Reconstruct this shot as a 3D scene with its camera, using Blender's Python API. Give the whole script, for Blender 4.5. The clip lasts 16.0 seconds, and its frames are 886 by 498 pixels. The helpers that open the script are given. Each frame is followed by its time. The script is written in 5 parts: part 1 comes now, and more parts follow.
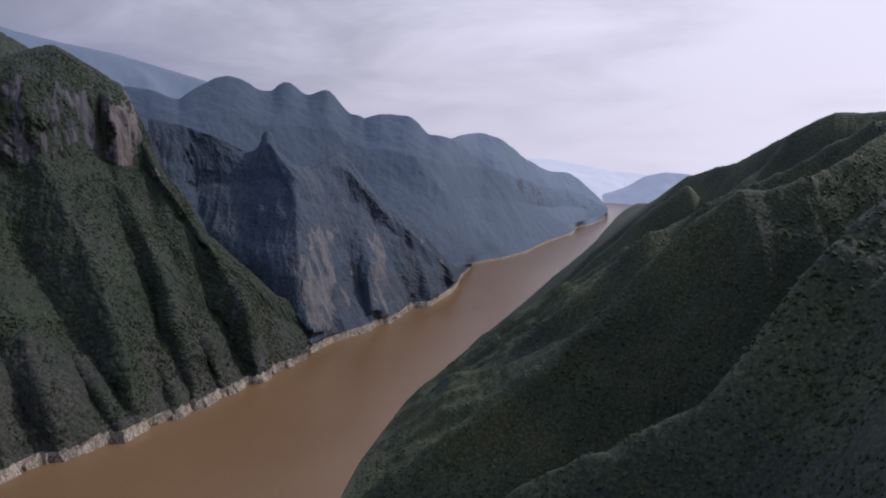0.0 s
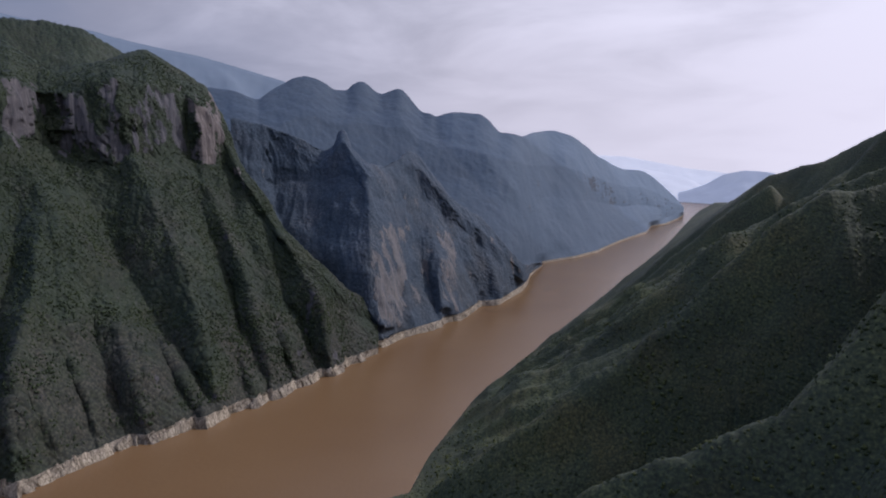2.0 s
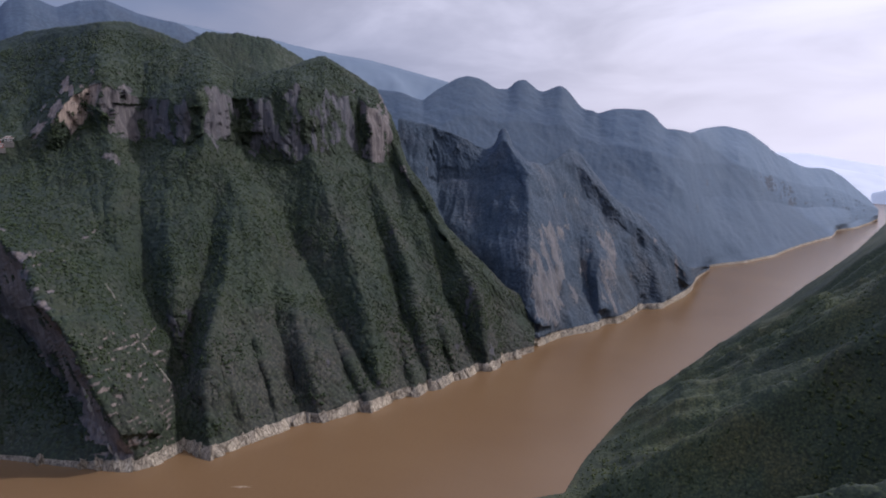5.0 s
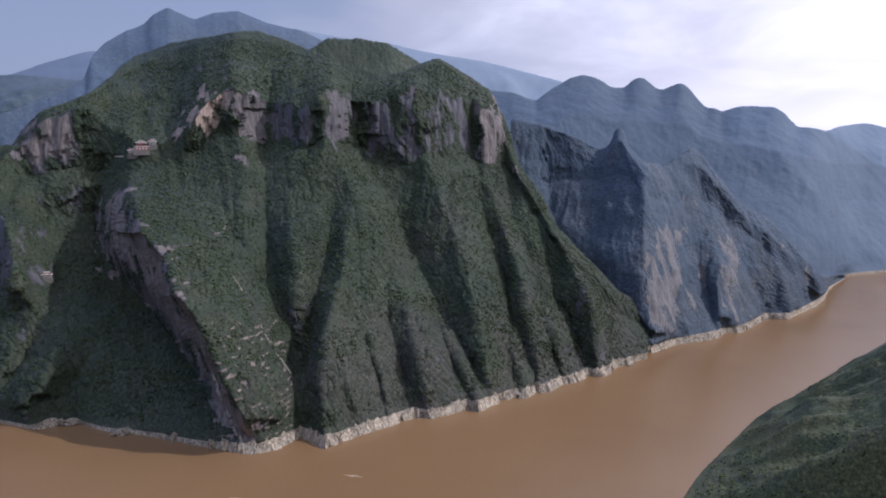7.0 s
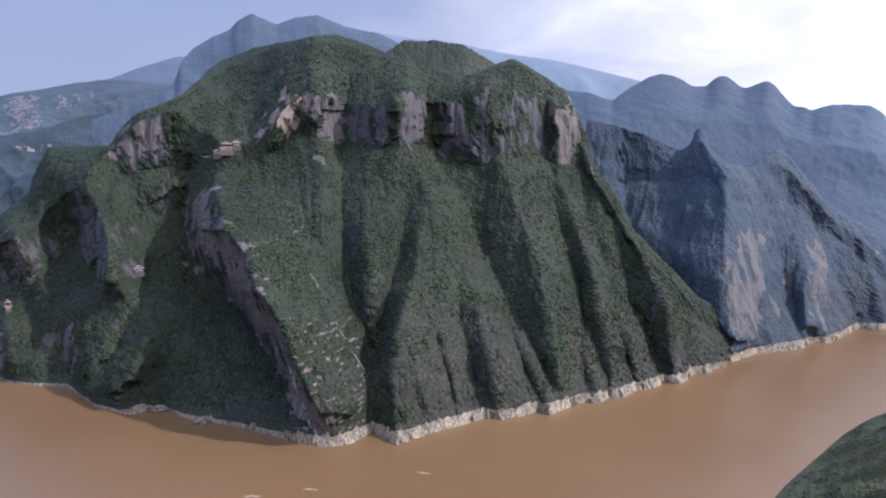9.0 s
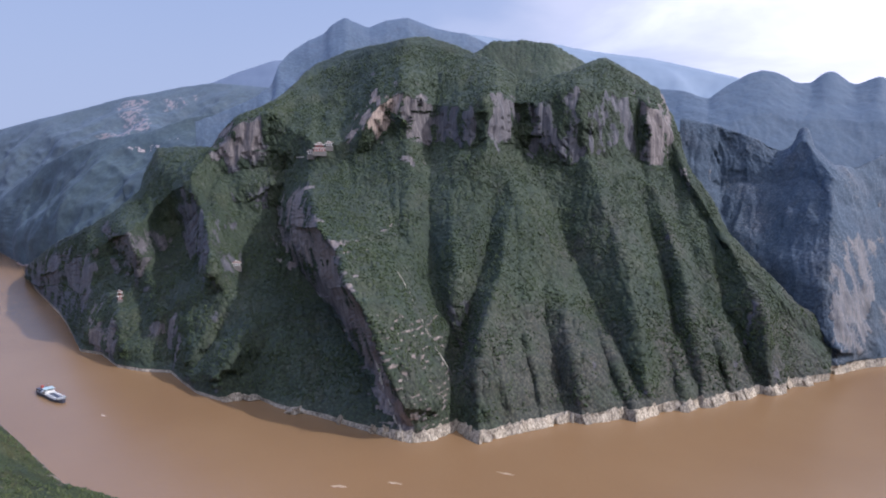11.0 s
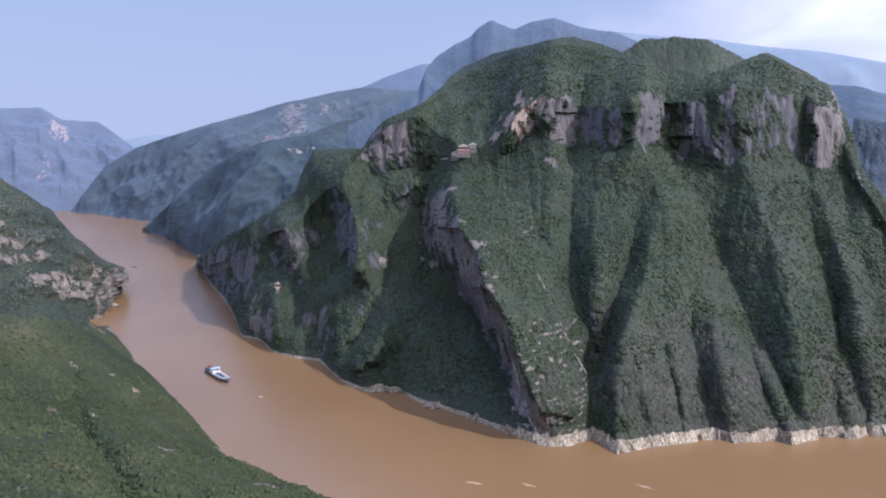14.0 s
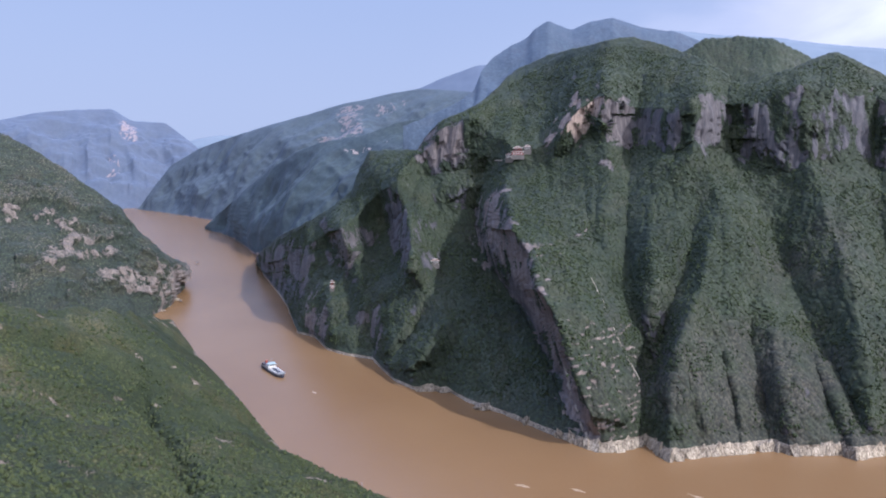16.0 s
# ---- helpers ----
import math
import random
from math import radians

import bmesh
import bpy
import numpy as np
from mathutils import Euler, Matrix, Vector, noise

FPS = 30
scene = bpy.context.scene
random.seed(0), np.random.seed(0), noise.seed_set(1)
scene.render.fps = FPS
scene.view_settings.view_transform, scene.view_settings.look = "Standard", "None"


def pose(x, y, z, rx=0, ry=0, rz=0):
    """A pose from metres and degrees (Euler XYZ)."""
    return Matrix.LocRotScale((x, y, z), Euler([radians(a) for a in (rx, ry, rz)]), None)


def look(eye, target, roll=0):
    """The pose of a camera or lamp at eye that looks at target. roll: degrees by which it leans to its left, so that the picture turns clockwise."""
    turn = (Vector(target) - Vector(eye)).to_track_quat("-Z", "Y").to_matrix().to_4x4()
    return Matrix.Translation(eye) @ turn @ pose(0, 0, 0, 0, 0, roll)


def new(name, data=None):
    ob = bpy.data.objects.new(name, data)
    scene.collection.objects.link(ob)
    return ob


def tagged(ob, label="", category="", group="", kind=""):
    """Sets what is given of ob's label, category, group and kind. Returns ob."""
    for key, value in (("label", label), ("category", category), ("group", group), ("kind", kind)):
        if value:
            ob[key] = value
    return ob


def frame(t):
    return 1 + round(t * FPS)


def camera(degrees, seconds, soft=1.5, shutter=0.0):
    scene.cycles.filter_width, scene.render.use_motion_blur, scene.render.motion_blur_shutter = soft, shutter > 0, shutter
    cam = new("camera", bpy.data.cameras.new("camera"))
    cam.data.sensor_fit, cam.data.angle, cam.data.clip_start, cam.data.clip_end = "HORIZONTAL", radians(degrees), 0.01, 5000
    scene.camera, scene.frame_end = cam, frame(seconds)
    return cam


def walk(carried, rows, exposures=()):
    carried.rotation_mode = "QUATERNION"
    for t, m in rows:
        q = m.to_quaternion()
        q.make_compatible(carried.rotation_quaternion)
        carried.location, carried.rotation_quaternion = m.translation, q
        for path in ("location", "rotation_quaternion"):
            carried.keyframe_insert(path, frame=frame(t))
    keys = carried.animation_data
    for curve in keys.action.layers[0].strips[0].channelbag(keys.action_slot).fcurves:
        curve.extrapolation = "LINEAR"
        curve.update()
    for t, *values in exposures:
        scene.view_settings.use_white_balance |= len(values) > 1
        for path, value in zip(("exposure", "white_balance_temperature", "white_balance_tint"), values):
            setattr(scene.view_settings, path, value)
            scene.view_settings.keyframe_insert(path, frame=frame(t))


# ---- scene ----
cam = camera(66.20, 16.0, soft=2.0)
PATH = [
    (0, (0.02, 0.05, 227.95), (0.018, 99.319, 215.917), -0.09),
    (0.5, (-0.34, -0.86, 228.19), (-2.023, 98.391, 216.096), -0.04),
    (1, (-0.72, -1.77, 228.48), (-4.666, 97.411, 216.315), -0.02),
    (1.5, (-1.14, -2.66, 228.83), (-7.970, 96.343, 216.544), -0.08),
    (2, (-1.60, -3.57, 229.19), (-11.722, 95.139, 216.801), -0.05),
    (2.5, (-2.13, -4.42, 229.50), (-15.472, 93.897, 217.032), -0.02),
    (3, (-2.69, -5.21, 229.68), (-19.036, 92.650, 217.147), 0.01),
    (3.5, (-3.31, -5.90, 229.73), (-22.845, 91.363, 217.171), 0.01),
    (4, (-3.96, -6.56, 229.66), (-27.085, 89.908, 217.034), -0.04),
    (4.5, (-4.59, -7.22, 229.55), (-32.119, 88.085, 216.935), -0.12),
    (5, (-5.16, -7.88, 229.42), (-37.413, 85.924, 216.785), -0.15),
    (7.5, (-5.63, -10.32, 229.62), (-55.250, 75.606, 217.151), -0.21),
    (8, (-5.83, -10.89, 229.63), (-57.729, 73.680, 217.161), -0.20),
    (8.5, (-6.04, -11.46, 229.64), (-59.883, 71.884, 217.228), -0.13),
    (11, (-5.90, -14.56, 230.00), (-71.587, 59.826, 217.650), 0.05),
    (11.5, (-5.82, -15.57, 230.24), (-74.148, 56.399, 217.919), 0.08),
    (12, (-5.73, -16.57, 230.52), (-76.591, 52.912, 218.212), 0.10),
    (12.5, (-5.57, -17.44, 230.81), (-78.804, 49.541, 218.502), 0.18),
    (13, (-5.31, -18.03, 231.05), (-80.709, 46.503, 218.741), 0.17),
    (13.5, (-4.90, -18.10, 231.17), (-82.523, 43.734, 218.873), 0.21),
    (14, (-4.43, -18.17, 231.27), (-83.887, 41.292, 218.966), 0.26),
    (14.5, (-3.93, -18.23, 231.42), (-84.921, 39.128, 219.172), 0.33),
    (15, (-3.34, -18.32, 231.58), (-85.849, 36.833, 219.327), 0.38),
    (15.5, (-2.73, -18.41, 231.75), (-86.116, 35.411, 219.518), 0.46),
    (16, (-2.11, -18.46, 231.94), (-86.037, 34.513, 219.720), 0.57),
]
walk(cam, [(t, look(eye, target, roll)) for t, eye, target, roll in PATH],
     exposures=[(0.0, -0.86, 5720, 20), (3.0, -0.78, 5720, 20), (5.0, -0.54, 5690, 20), (8.0, 0.08, 5570, 19.5), (11.0, 0.35, 5550, 19), (16.0, 0.48, 5500, 19)])

# ---- light ----
SUN_AZ, SUN_EL = 67.0, 40.0
sun_dir = Vector((math.sin(radians(SUN_AZ)) * math.cos(radians(SUN_EL)), math.cos(radians(SUN_AZ)) * math.cos(radians(SUN_EL)), math.sin(radians(SUN_EL))))
sun = new("sun", bpy.data.lights.new("sun", "SUN"))
sun.data.energy, sun.data.angle, sun.data.color = 3.3, radians(0.6), (1.0, 0.93, 0.82)
sun.matrix_world = look(sun_dir * 3000, (0, 0, 0))


def nodes_of(tree):
    """Two small helpers to add and join nodes of one tree."""
    def add(kind, **values):
        n = tree.nodes.new(kind)
        for key, value in values.items():
            if key in n.inputs:
                n.inputs[key].default_value = value
        return n

    def join(a, b):
        tree.links.new(a, b)
    return add, join


def ramp(add, stops, mode="LINEAR"):
    n = add("ShaderNodeValToRGB")
    n.color_ramp.interpolation = mode
    while len(n.color_ramp.elements) < len(stops):
        n.color_ramp.elements.new(0.5)
    for e, (p, c) in zip(n.color_ramp.elements, stops):
        e.position = p
        e.color = (*c, 1.0) if len(c) == 3 else c
    return n


def maths(add, join, op, a, b=None, c=None, clamp=False):
    n = add("ShaderNodeMath")
    n.operation, n.use_clamp = op, clamp
    for i, v in enumerate((a, b, c)):
        if v is None:
            continue
        if isinstance(v, (int, float)):
            n.inputs[i].default_value = v
        else:
            join(v, n.inputs[i])
    return n.outputs[0]


def blend(add, join, fac, a, b, mode="MIX"):
    n = add("ShaderNodeMix")
    n.data_type, n.blend_type = "RGBA", mode
    for sock, v in ((n.inputs[0], fac), (n.inputs[6], a), (n.inputs[7], b)):
        if isinstance(v, (int, float)):
            sock.default_value = v
        elif isinstance(v, tuple):
            sock.default_value = (*v, 1.0)
        else:
            join(v, sock)
    return n.outputs[2]


def build_sky():
    world = bpy.data.worlds.new("sky")
    scene.world = world
    world.use_nodes = True
    world.node_tree.nodes.clear()
    add, join = nodes_of(world.node_tree)
    sky = add("ShaderNodeTexSky")
    sky.sky_type, sky.sun_disc = "NISHITA", False
    sky.sun_elevation, sky.sun_rotation = radians(SUN_EL), radians(SUN_AZ)
    sky.altitude, sky.air_density, sky.dust_density = 300, 1.0, 2.5
    coord = add("ShaderNodeTexCoord")
    axes = add("ShaderNodeSeparateXYZ")
    join(coord.outputs["Generated"], axes.inputs[0])
    # clouds on a flat sheet far overhead
    up = maths(add, join, "ADD", maths(add, join, "MAXIMUM", axes.outputs[2], 0.0), 0.16)
    flat = add("ShaderNodeCombineXYZ")
    join(maths(add, join, "DIVIDE", axes.outputs[0], up), flat.inputs[0])
    join(maths(add, join, "DIVIDE", axes.outputs[1], up), flat.inputs[1])
    cloud = add("ShaderNodeTexNoise", Scale=0.75, Detail=6.0, Roughness=0.5, Distortion=0.4)
    join(flat.outputs[0], cloud.inputs["Vector"])
    # the cover thickens towards the sun's side of the sky
    side = add("ShaderNodeVectorMath")
    side.operation = "DOT_PRODUCT"
    join(coord.outputs["Generated"], side.inputs[0])
    side.inputs[1].default_value = (0.92, 0.39, 0.0)
    cover = maths(add, join, "MULTIPLY_ADD", side.outputs["Value"], 1.0, maths(add, join, "MULTIPLY_ADD", cloud.outputs["Fac"], 0.9, 0.29))
    mask = ramp(add, [(0.30, (0, 0, 0)), (0.58, (1, 1, 1))], "EASE")
    join(cover, mask.inputs[0])
    shade = add("ShaderNodeTexNoise", Scale=1.0, Detail=6.0, Roughness=0.52, Distortion=0.4)
    join(flat.outputs[0], shade.inputs["Vector"])
    tone = ramp(add, [(0.34, (5.5, 5.5, 6.0)), (0.66, (14.2, 13.7, 14.0))], "EASE")
    join(maths(add, join, "MULTIPLY_ADD", side.outputs["Value"], 0.30, maths(add, join, "MULTIPLY_ADD", shade.outputs["Fac"], 0.65, 0.075)), tone.inputs[0])
    # thicker air near the horizon evens the sky out, brightest below the sun
    low = ramp(add, [(0.02, (1, 1, 1)), (0.34, (0, 0, 0))], "EASE")
    join(axes.outputs[2], low.inputs[0])
    rim = ramp(add, [(0.2, (3.3, 3.72, 4.55)), (0.48, (4.1, 4.4, 5.4)), (0.66, (9.2, 8.7, 8.9)), (0.92, (14.0, 13.1, 13.2))])
    join(maths(add, join, "MULTIPLY_ADD", side.outputs["Value"], 0.5, 0.5), rim.inputs[0])
    high = ramp(add, [(0.2, (2.85, 3.4, 4.5)), (0.6, (5.4, 7.3, 11.8))], "EASE")
    join(axes.outputs[2], high.inputs[0])
    pale = blend(add, join, 0.85, sky.outputs[0], high.outputs[0])
    both = blend(add, join, mask.outputs[0], pale, tone.outputs[0])
    both = blend(add, join, maths(add, join, "MULTIPLY", low.outputs[0], 0.85), both, rim.outputs[0])
    back = add("ShaderNodeBackground", Strength=0.11)
    join(both, back.inputs[0])
    join(back.outputs[0], add("ShaderNodeOutputWorld").inputs[0])


build_sky()

# ---- materials ----
def material(name):
    m = bpy.data.materials.new(name)
    m.use_nodes = True
    m.node_tree.nodes.clear()
    add, join = nodes_of(m.node_tree)
    shader = add("ShaderNodeBsdfPrincipled")
    join(shader.outputs[0], add("ShaderNodeOutputMaterial").inputs[0])
    coord = add("ShaderNodeTexCoord")
    return m, add, join, shader, coord.outputs["Object"]


def noise_tex(add, join, where, scale, detail=4.0, rough=0.55, stretch=None):
    n = add("ShaderNodeTexNoise", Scale=scale, Detail=detail, Roughness=rough)
    if stretch:
        m = add("ShaderNodeMapping")
        m.inputs["Scale"].default_value = stretch
        join(where, m.inputs[0])
        where = m.outputs[0]
    join(where, n.inputs["Vector"])
    return n.outputs["Fac"]


def slope_material(name, greens, rocks, relief=1.6, grain=0.32, rough=0.75, sheen=0.03, flecks=0.5, speckle=0.9, haze_tint=None):
    """Wooded slope with bare rock where the mesh's rock attribute asks for it."""
    m, add, join, shader, where = material(name)
    wide = noise_tex(add, join, where, 0.012, 5.0)
    fine = noise_tex(add, join, where, grain, 3.0, 0.65)
    tuft = add("ShaderNodeTexVoronoi", Scale=grain * 0.75)
    join(where, tuft.inputs["Vector"])
    leaf = ramp(add, [(0.28, greens[0]), (0.5, greens[1]), (0.72, greens[2])])
    join(maths(add, join, "ADD", maths(add, join, "MULTIPLY", wide, 0.62), maths(add, join, "MULTIPLY", fine, 0.38)), leaf.inputs[0])
    # shade between crowns painted in: darker away from each tuft's middle
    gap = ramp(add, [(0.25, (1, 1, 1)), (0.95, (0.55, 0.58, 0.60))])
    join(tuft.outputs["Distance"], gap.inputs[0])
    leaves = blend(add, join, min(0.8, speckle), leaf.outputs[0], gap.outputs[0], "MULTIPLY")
    # patches of drier scrub
    dry = ramp(add, [(0.50, (1, 1, 1)), (0.66, (1.35, 1.05, 0.95))])
    join(noise_tex(add, join, where, 0.022, 4.0, 0.6), dry.inputs[0])
    leaves = blend(add, join, speckle, leaves, dry.outputs[0], "MULTIPLY")
    # small crowns with bright tips and shaded gaps painted in, pale stones between them
    speck = noise_tex(add, join, where, grain * 1.4, 1.5, 0.6)
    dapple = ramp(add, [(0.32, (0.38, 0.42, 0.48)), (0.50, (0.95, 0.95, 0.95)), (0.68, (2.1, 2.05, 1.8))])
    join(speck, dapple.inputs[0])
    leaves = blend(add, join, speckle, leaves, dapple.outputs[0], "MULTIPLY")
    pebble = maths(add, join, "ADD", maths(add, join, "MULTIPLY", speck, 0.7), maths(add, join, "MULTIPLY", wide, 0.5))
    fleck = ramp(add, [(0.70, (0, 0, 0)), (0.76, (1, 1, 1))])
    join(pebble, fleck.inputs[0])
    leaves = blend(add, join, maths(add, join, "MULTIPLY", fleck.outputs[0], flecks), leaves, rocks[1])
    # thin grey-brown scrub on the dry lower faces
    thin = add("ShaderNodeAttribute")
    thin.attribute_name = "scrub"
    twigs = ramp(add, [(0.38, (0.020, 0.022, 0.017)), (0.5, (0.040, 0.038, 0.029)), (0.64, (0.084, 0.074, 0.056))])
    join(speck, twigs.inputs[0])
    leaves = blend(add, join, maths(add, join, "MULTIPLY", thin.outputs["Fac"], 0.8), leaves, twigs.outputs[0])
    # distance haze painted over the leaves by a mesh attribute
    if haze_tint:
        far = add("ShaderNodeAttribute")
        far.attribute_name = "haze_tint"
        shade = ramp(add, [(0.35, haze_tint[0]), (0.65, haze_tint[1])])
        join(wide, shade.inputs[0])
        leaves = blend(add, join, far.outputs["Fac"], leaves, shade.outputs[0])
    streak = noise_tex(add, join, where, 0.16, 6.0, 0.65, (1.0, 1.0, 0.16))
    stripe = noise_tex(add, join, where, 0.55, 4.0, 0.6, (1.0, 1.0, 0.07))
    streak = maths(add, join, "ADD", maths(add, join, "MULTIPLY", streak, 0.5), maths(add, join, "MULTIPLY", stripe, 0.5))
    stone = ramp(add, [(0.36, rocks[0]), (0.5, rocks[1]), (0.63, rocks[2])])
    join(streak, stone.inputs[0])
    # tan rock; also carries sunlight painted onto the lit buttresses
    tan_sunlit = ramp(add, [(0.36, (0.12, 0.090, 0.075)), (0.5, (0.25, 0.19, 0.15)), (0.63, (0.42, 0.34, 0.275))])
    join(streak, tan_sunlit.inputs[0])
    tan = add("ShaderNodeAttribute")
    tan.attribute_name = "tan_sunlit"
    bared = blend(add, join, tan.outputs["Fac"], stone.outputs[0], tan_sunlit.outputs[0])
    bare = add("ShaderNodeAttribute")
    bare.attribute_name = "rock"
    edge = maths(add, join, "MULTIPLY_ADD", fine, 0.7, -0.35)
    mask = ramp(add, [(0.42, (0, 0, 0)), (0.58, (1, 1, 1))])
    join(maths(add, join, "ADD", bare.outputs["Fac"], edge), mask.inputs[0])
    join(blend(add, join, mask.outputs[0], leaves, bared), shader.inputs["Base Color"])
    shader.inputs["Roughness"].default_value = rough
    shader.inputs["Specular IOR Level"].default_value = 0.25
    # bluish sheen stands in for a veil of haze over the slope
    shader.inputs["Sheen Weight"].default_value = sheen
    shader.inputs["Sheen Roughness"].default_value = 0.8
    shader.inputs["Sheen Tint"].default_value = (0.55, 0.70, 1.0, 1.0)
    height = maths(add, join, "ADD", maths(add, join, "MULTIPLY", fine, 0.6), maths(add, join, "MULTIPLY", tuft.outputs["Distance"], -0.6))
    bump = add("ShaderNodeBump", Strength=0.8, Distance=relief)
    join(blend(add, join, mask.outputs[0], height, streak), bump.inputs["Height"])
    join(bump.outputs[0], shader.inputs["Normal"])
    return m


GREENS = [(0.015, 0.024, 0.014), (0.026, 0.037, 0.019), (0.047, 0.060, 0.026)]
ROCKS = [(0.044, 0.045, 0.053), (0.070, 0.068, 0.075), (0.118, 0.110, 0.112)]
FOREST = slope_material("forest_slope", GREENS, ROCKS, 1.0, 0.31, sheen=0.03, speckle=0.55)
# gorge and massif: haze painted into the base colours, bluer and paler farther off
FOREST_GORGE = slope_material("hazed_gorge_forest", [(0.034, 0.054, 0.080), (0.041, 0.061, 0.087), (0.053, 0.072, 0.092)], [(0.080, 0.080, 0.088), (0.122, 0.116, 0.116), (0.20, 0.182, 0.166)], 0.9, 0.3, sheen=0.06, speckle=0.5)
FOREST_GORGE_FAR = slope_material("hazed_far_gorge_forest", [(0.029, 0.048, 0.074), (0.035, 0.055, 0.081), (0.045, 0.064, 0.085)], [(0.05, 0.06, 0.075), (0.07, 0.08, 0.095), (0.10, 0.105, 0.12)], 0.5, 0.14, sheen=0.10, flecks=0.0, speckle=0.18, haze_tint=[(0.132, 0.185, 0.252), (0.152, 0.205, 0.270)])
FOREST_MASSIF = slope_material("hazed_massif_forest", [(0.036, 0.056, 0.086), (0.043, 0.064, 0.094), (0.052, 0.074, 0.100)], [(0.08, 0.09, 0.11), (0.10, 0.11, 0.13), (0.13, 0.135, 0.15)], 0.5, 0.12, sheen=0.12, flecks=0.0, speckle=0.3)
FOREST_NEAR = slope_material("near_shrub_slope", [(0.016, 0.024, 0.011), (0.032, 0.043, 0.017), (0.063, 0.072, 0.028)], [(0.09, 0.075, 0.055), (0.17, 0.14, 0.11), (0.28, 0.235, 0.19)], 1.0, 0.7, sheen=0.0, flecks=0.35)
# near slope copied in lighter colours, to offset the shade on the east bank
FOREST_BRIGHTENED = slope_material("brightened_shrub_slope", [(0.028, 0.037, 0.021), (0.053, 0.064, 0.029), (0.112, 0.120, 0.042)], [(0.06, 0.055, 0.045), (0.10, 0.09, 0.075), (0.17, 0.15, 0.12)], 0.8, 0.5, sheen=0.03, flecks=0.1, speckle=0.6)
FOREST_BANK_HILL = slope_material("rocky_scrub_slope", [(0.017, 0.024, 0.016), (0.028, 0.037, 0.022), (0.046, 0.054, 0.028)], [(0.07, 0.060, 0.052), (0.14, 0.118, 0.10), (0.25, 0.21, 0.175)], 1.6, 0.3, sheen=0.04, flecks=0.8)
# upper reach: haze painted in the same way, as bluish lightened greens
FOREST_REACH = slope_material("hazed_terraced_slope", [(0.029, 0.045, 0.054), (0.036, 0.054, 0.060), (0.046, 0.065, 0.065)], [(0.22, 0.19, 0.19), (0.28, 0.235, 0.225), (0.34, 0.28, 0.265)], 1.2, 0.10, sheen=0.06, flecks=0.0, speckle=0.25)
FOREST_REACH_FAR = slope_material("hazed_far_slope", [(0.038, 0.055, 0.069), (0.046, 0.064, 0.075), (0.057, 0.076, 0.080)], [(0.12, 0.11, 0.12), (0.155, 0.132, 0.135), (0.19, 0.158, 0.155)], 1.2, 0.08, sheen=0.10, flecks=0.0, speckle=0.22)


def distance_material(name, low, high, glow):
    """Far hills as a backdrop of distance, with haze painted in as pale, glowing colour."""
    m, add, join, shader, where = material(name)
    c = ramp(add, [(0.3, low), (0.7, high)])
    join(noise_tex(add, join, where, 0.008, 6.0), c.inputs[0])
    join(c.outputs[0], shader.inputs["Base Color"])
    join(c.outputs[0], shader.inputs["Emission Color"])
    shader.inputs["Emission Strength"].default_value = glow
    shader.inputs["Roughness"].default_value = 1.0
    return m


# end of the reach: the palest painted haze of the wooded slopes
FOREST_REACH_END = slope_material("hazed_reach_end_slope", [(0.064, 0.082, 0.124), (0.071, 0.091, 0.133), (0.080, 0.101, 0.139)], [(0.20, 0.17, 0.185), (0.23, 0.19, 0.20), (0.26, 0.21, 0.215)], 1.5, 0.05, sheen=0.14, flecks=0.0, speckle=0.1)
FAR_P = distance_material("hazed_far_plateau", (0.088, 0.116, 0.172), (0.102, 0.131, 0.186), 0.16)
FAR_B = distance_material("hazed_far_range", (0.125, 0.163, 0.215), (0.145, 0.183, 0.235), 0.3)
FAR_D = distance_material("hazed_bend_hills", (0.24, 0.262, 0.31), (0.26, 0.282, 0.325), 1.5)
FAR_C = distance_material("hazed_pale_range", (0.28, 0.288, 0.315), (0.30, 0.308, 0.33), 2.5)


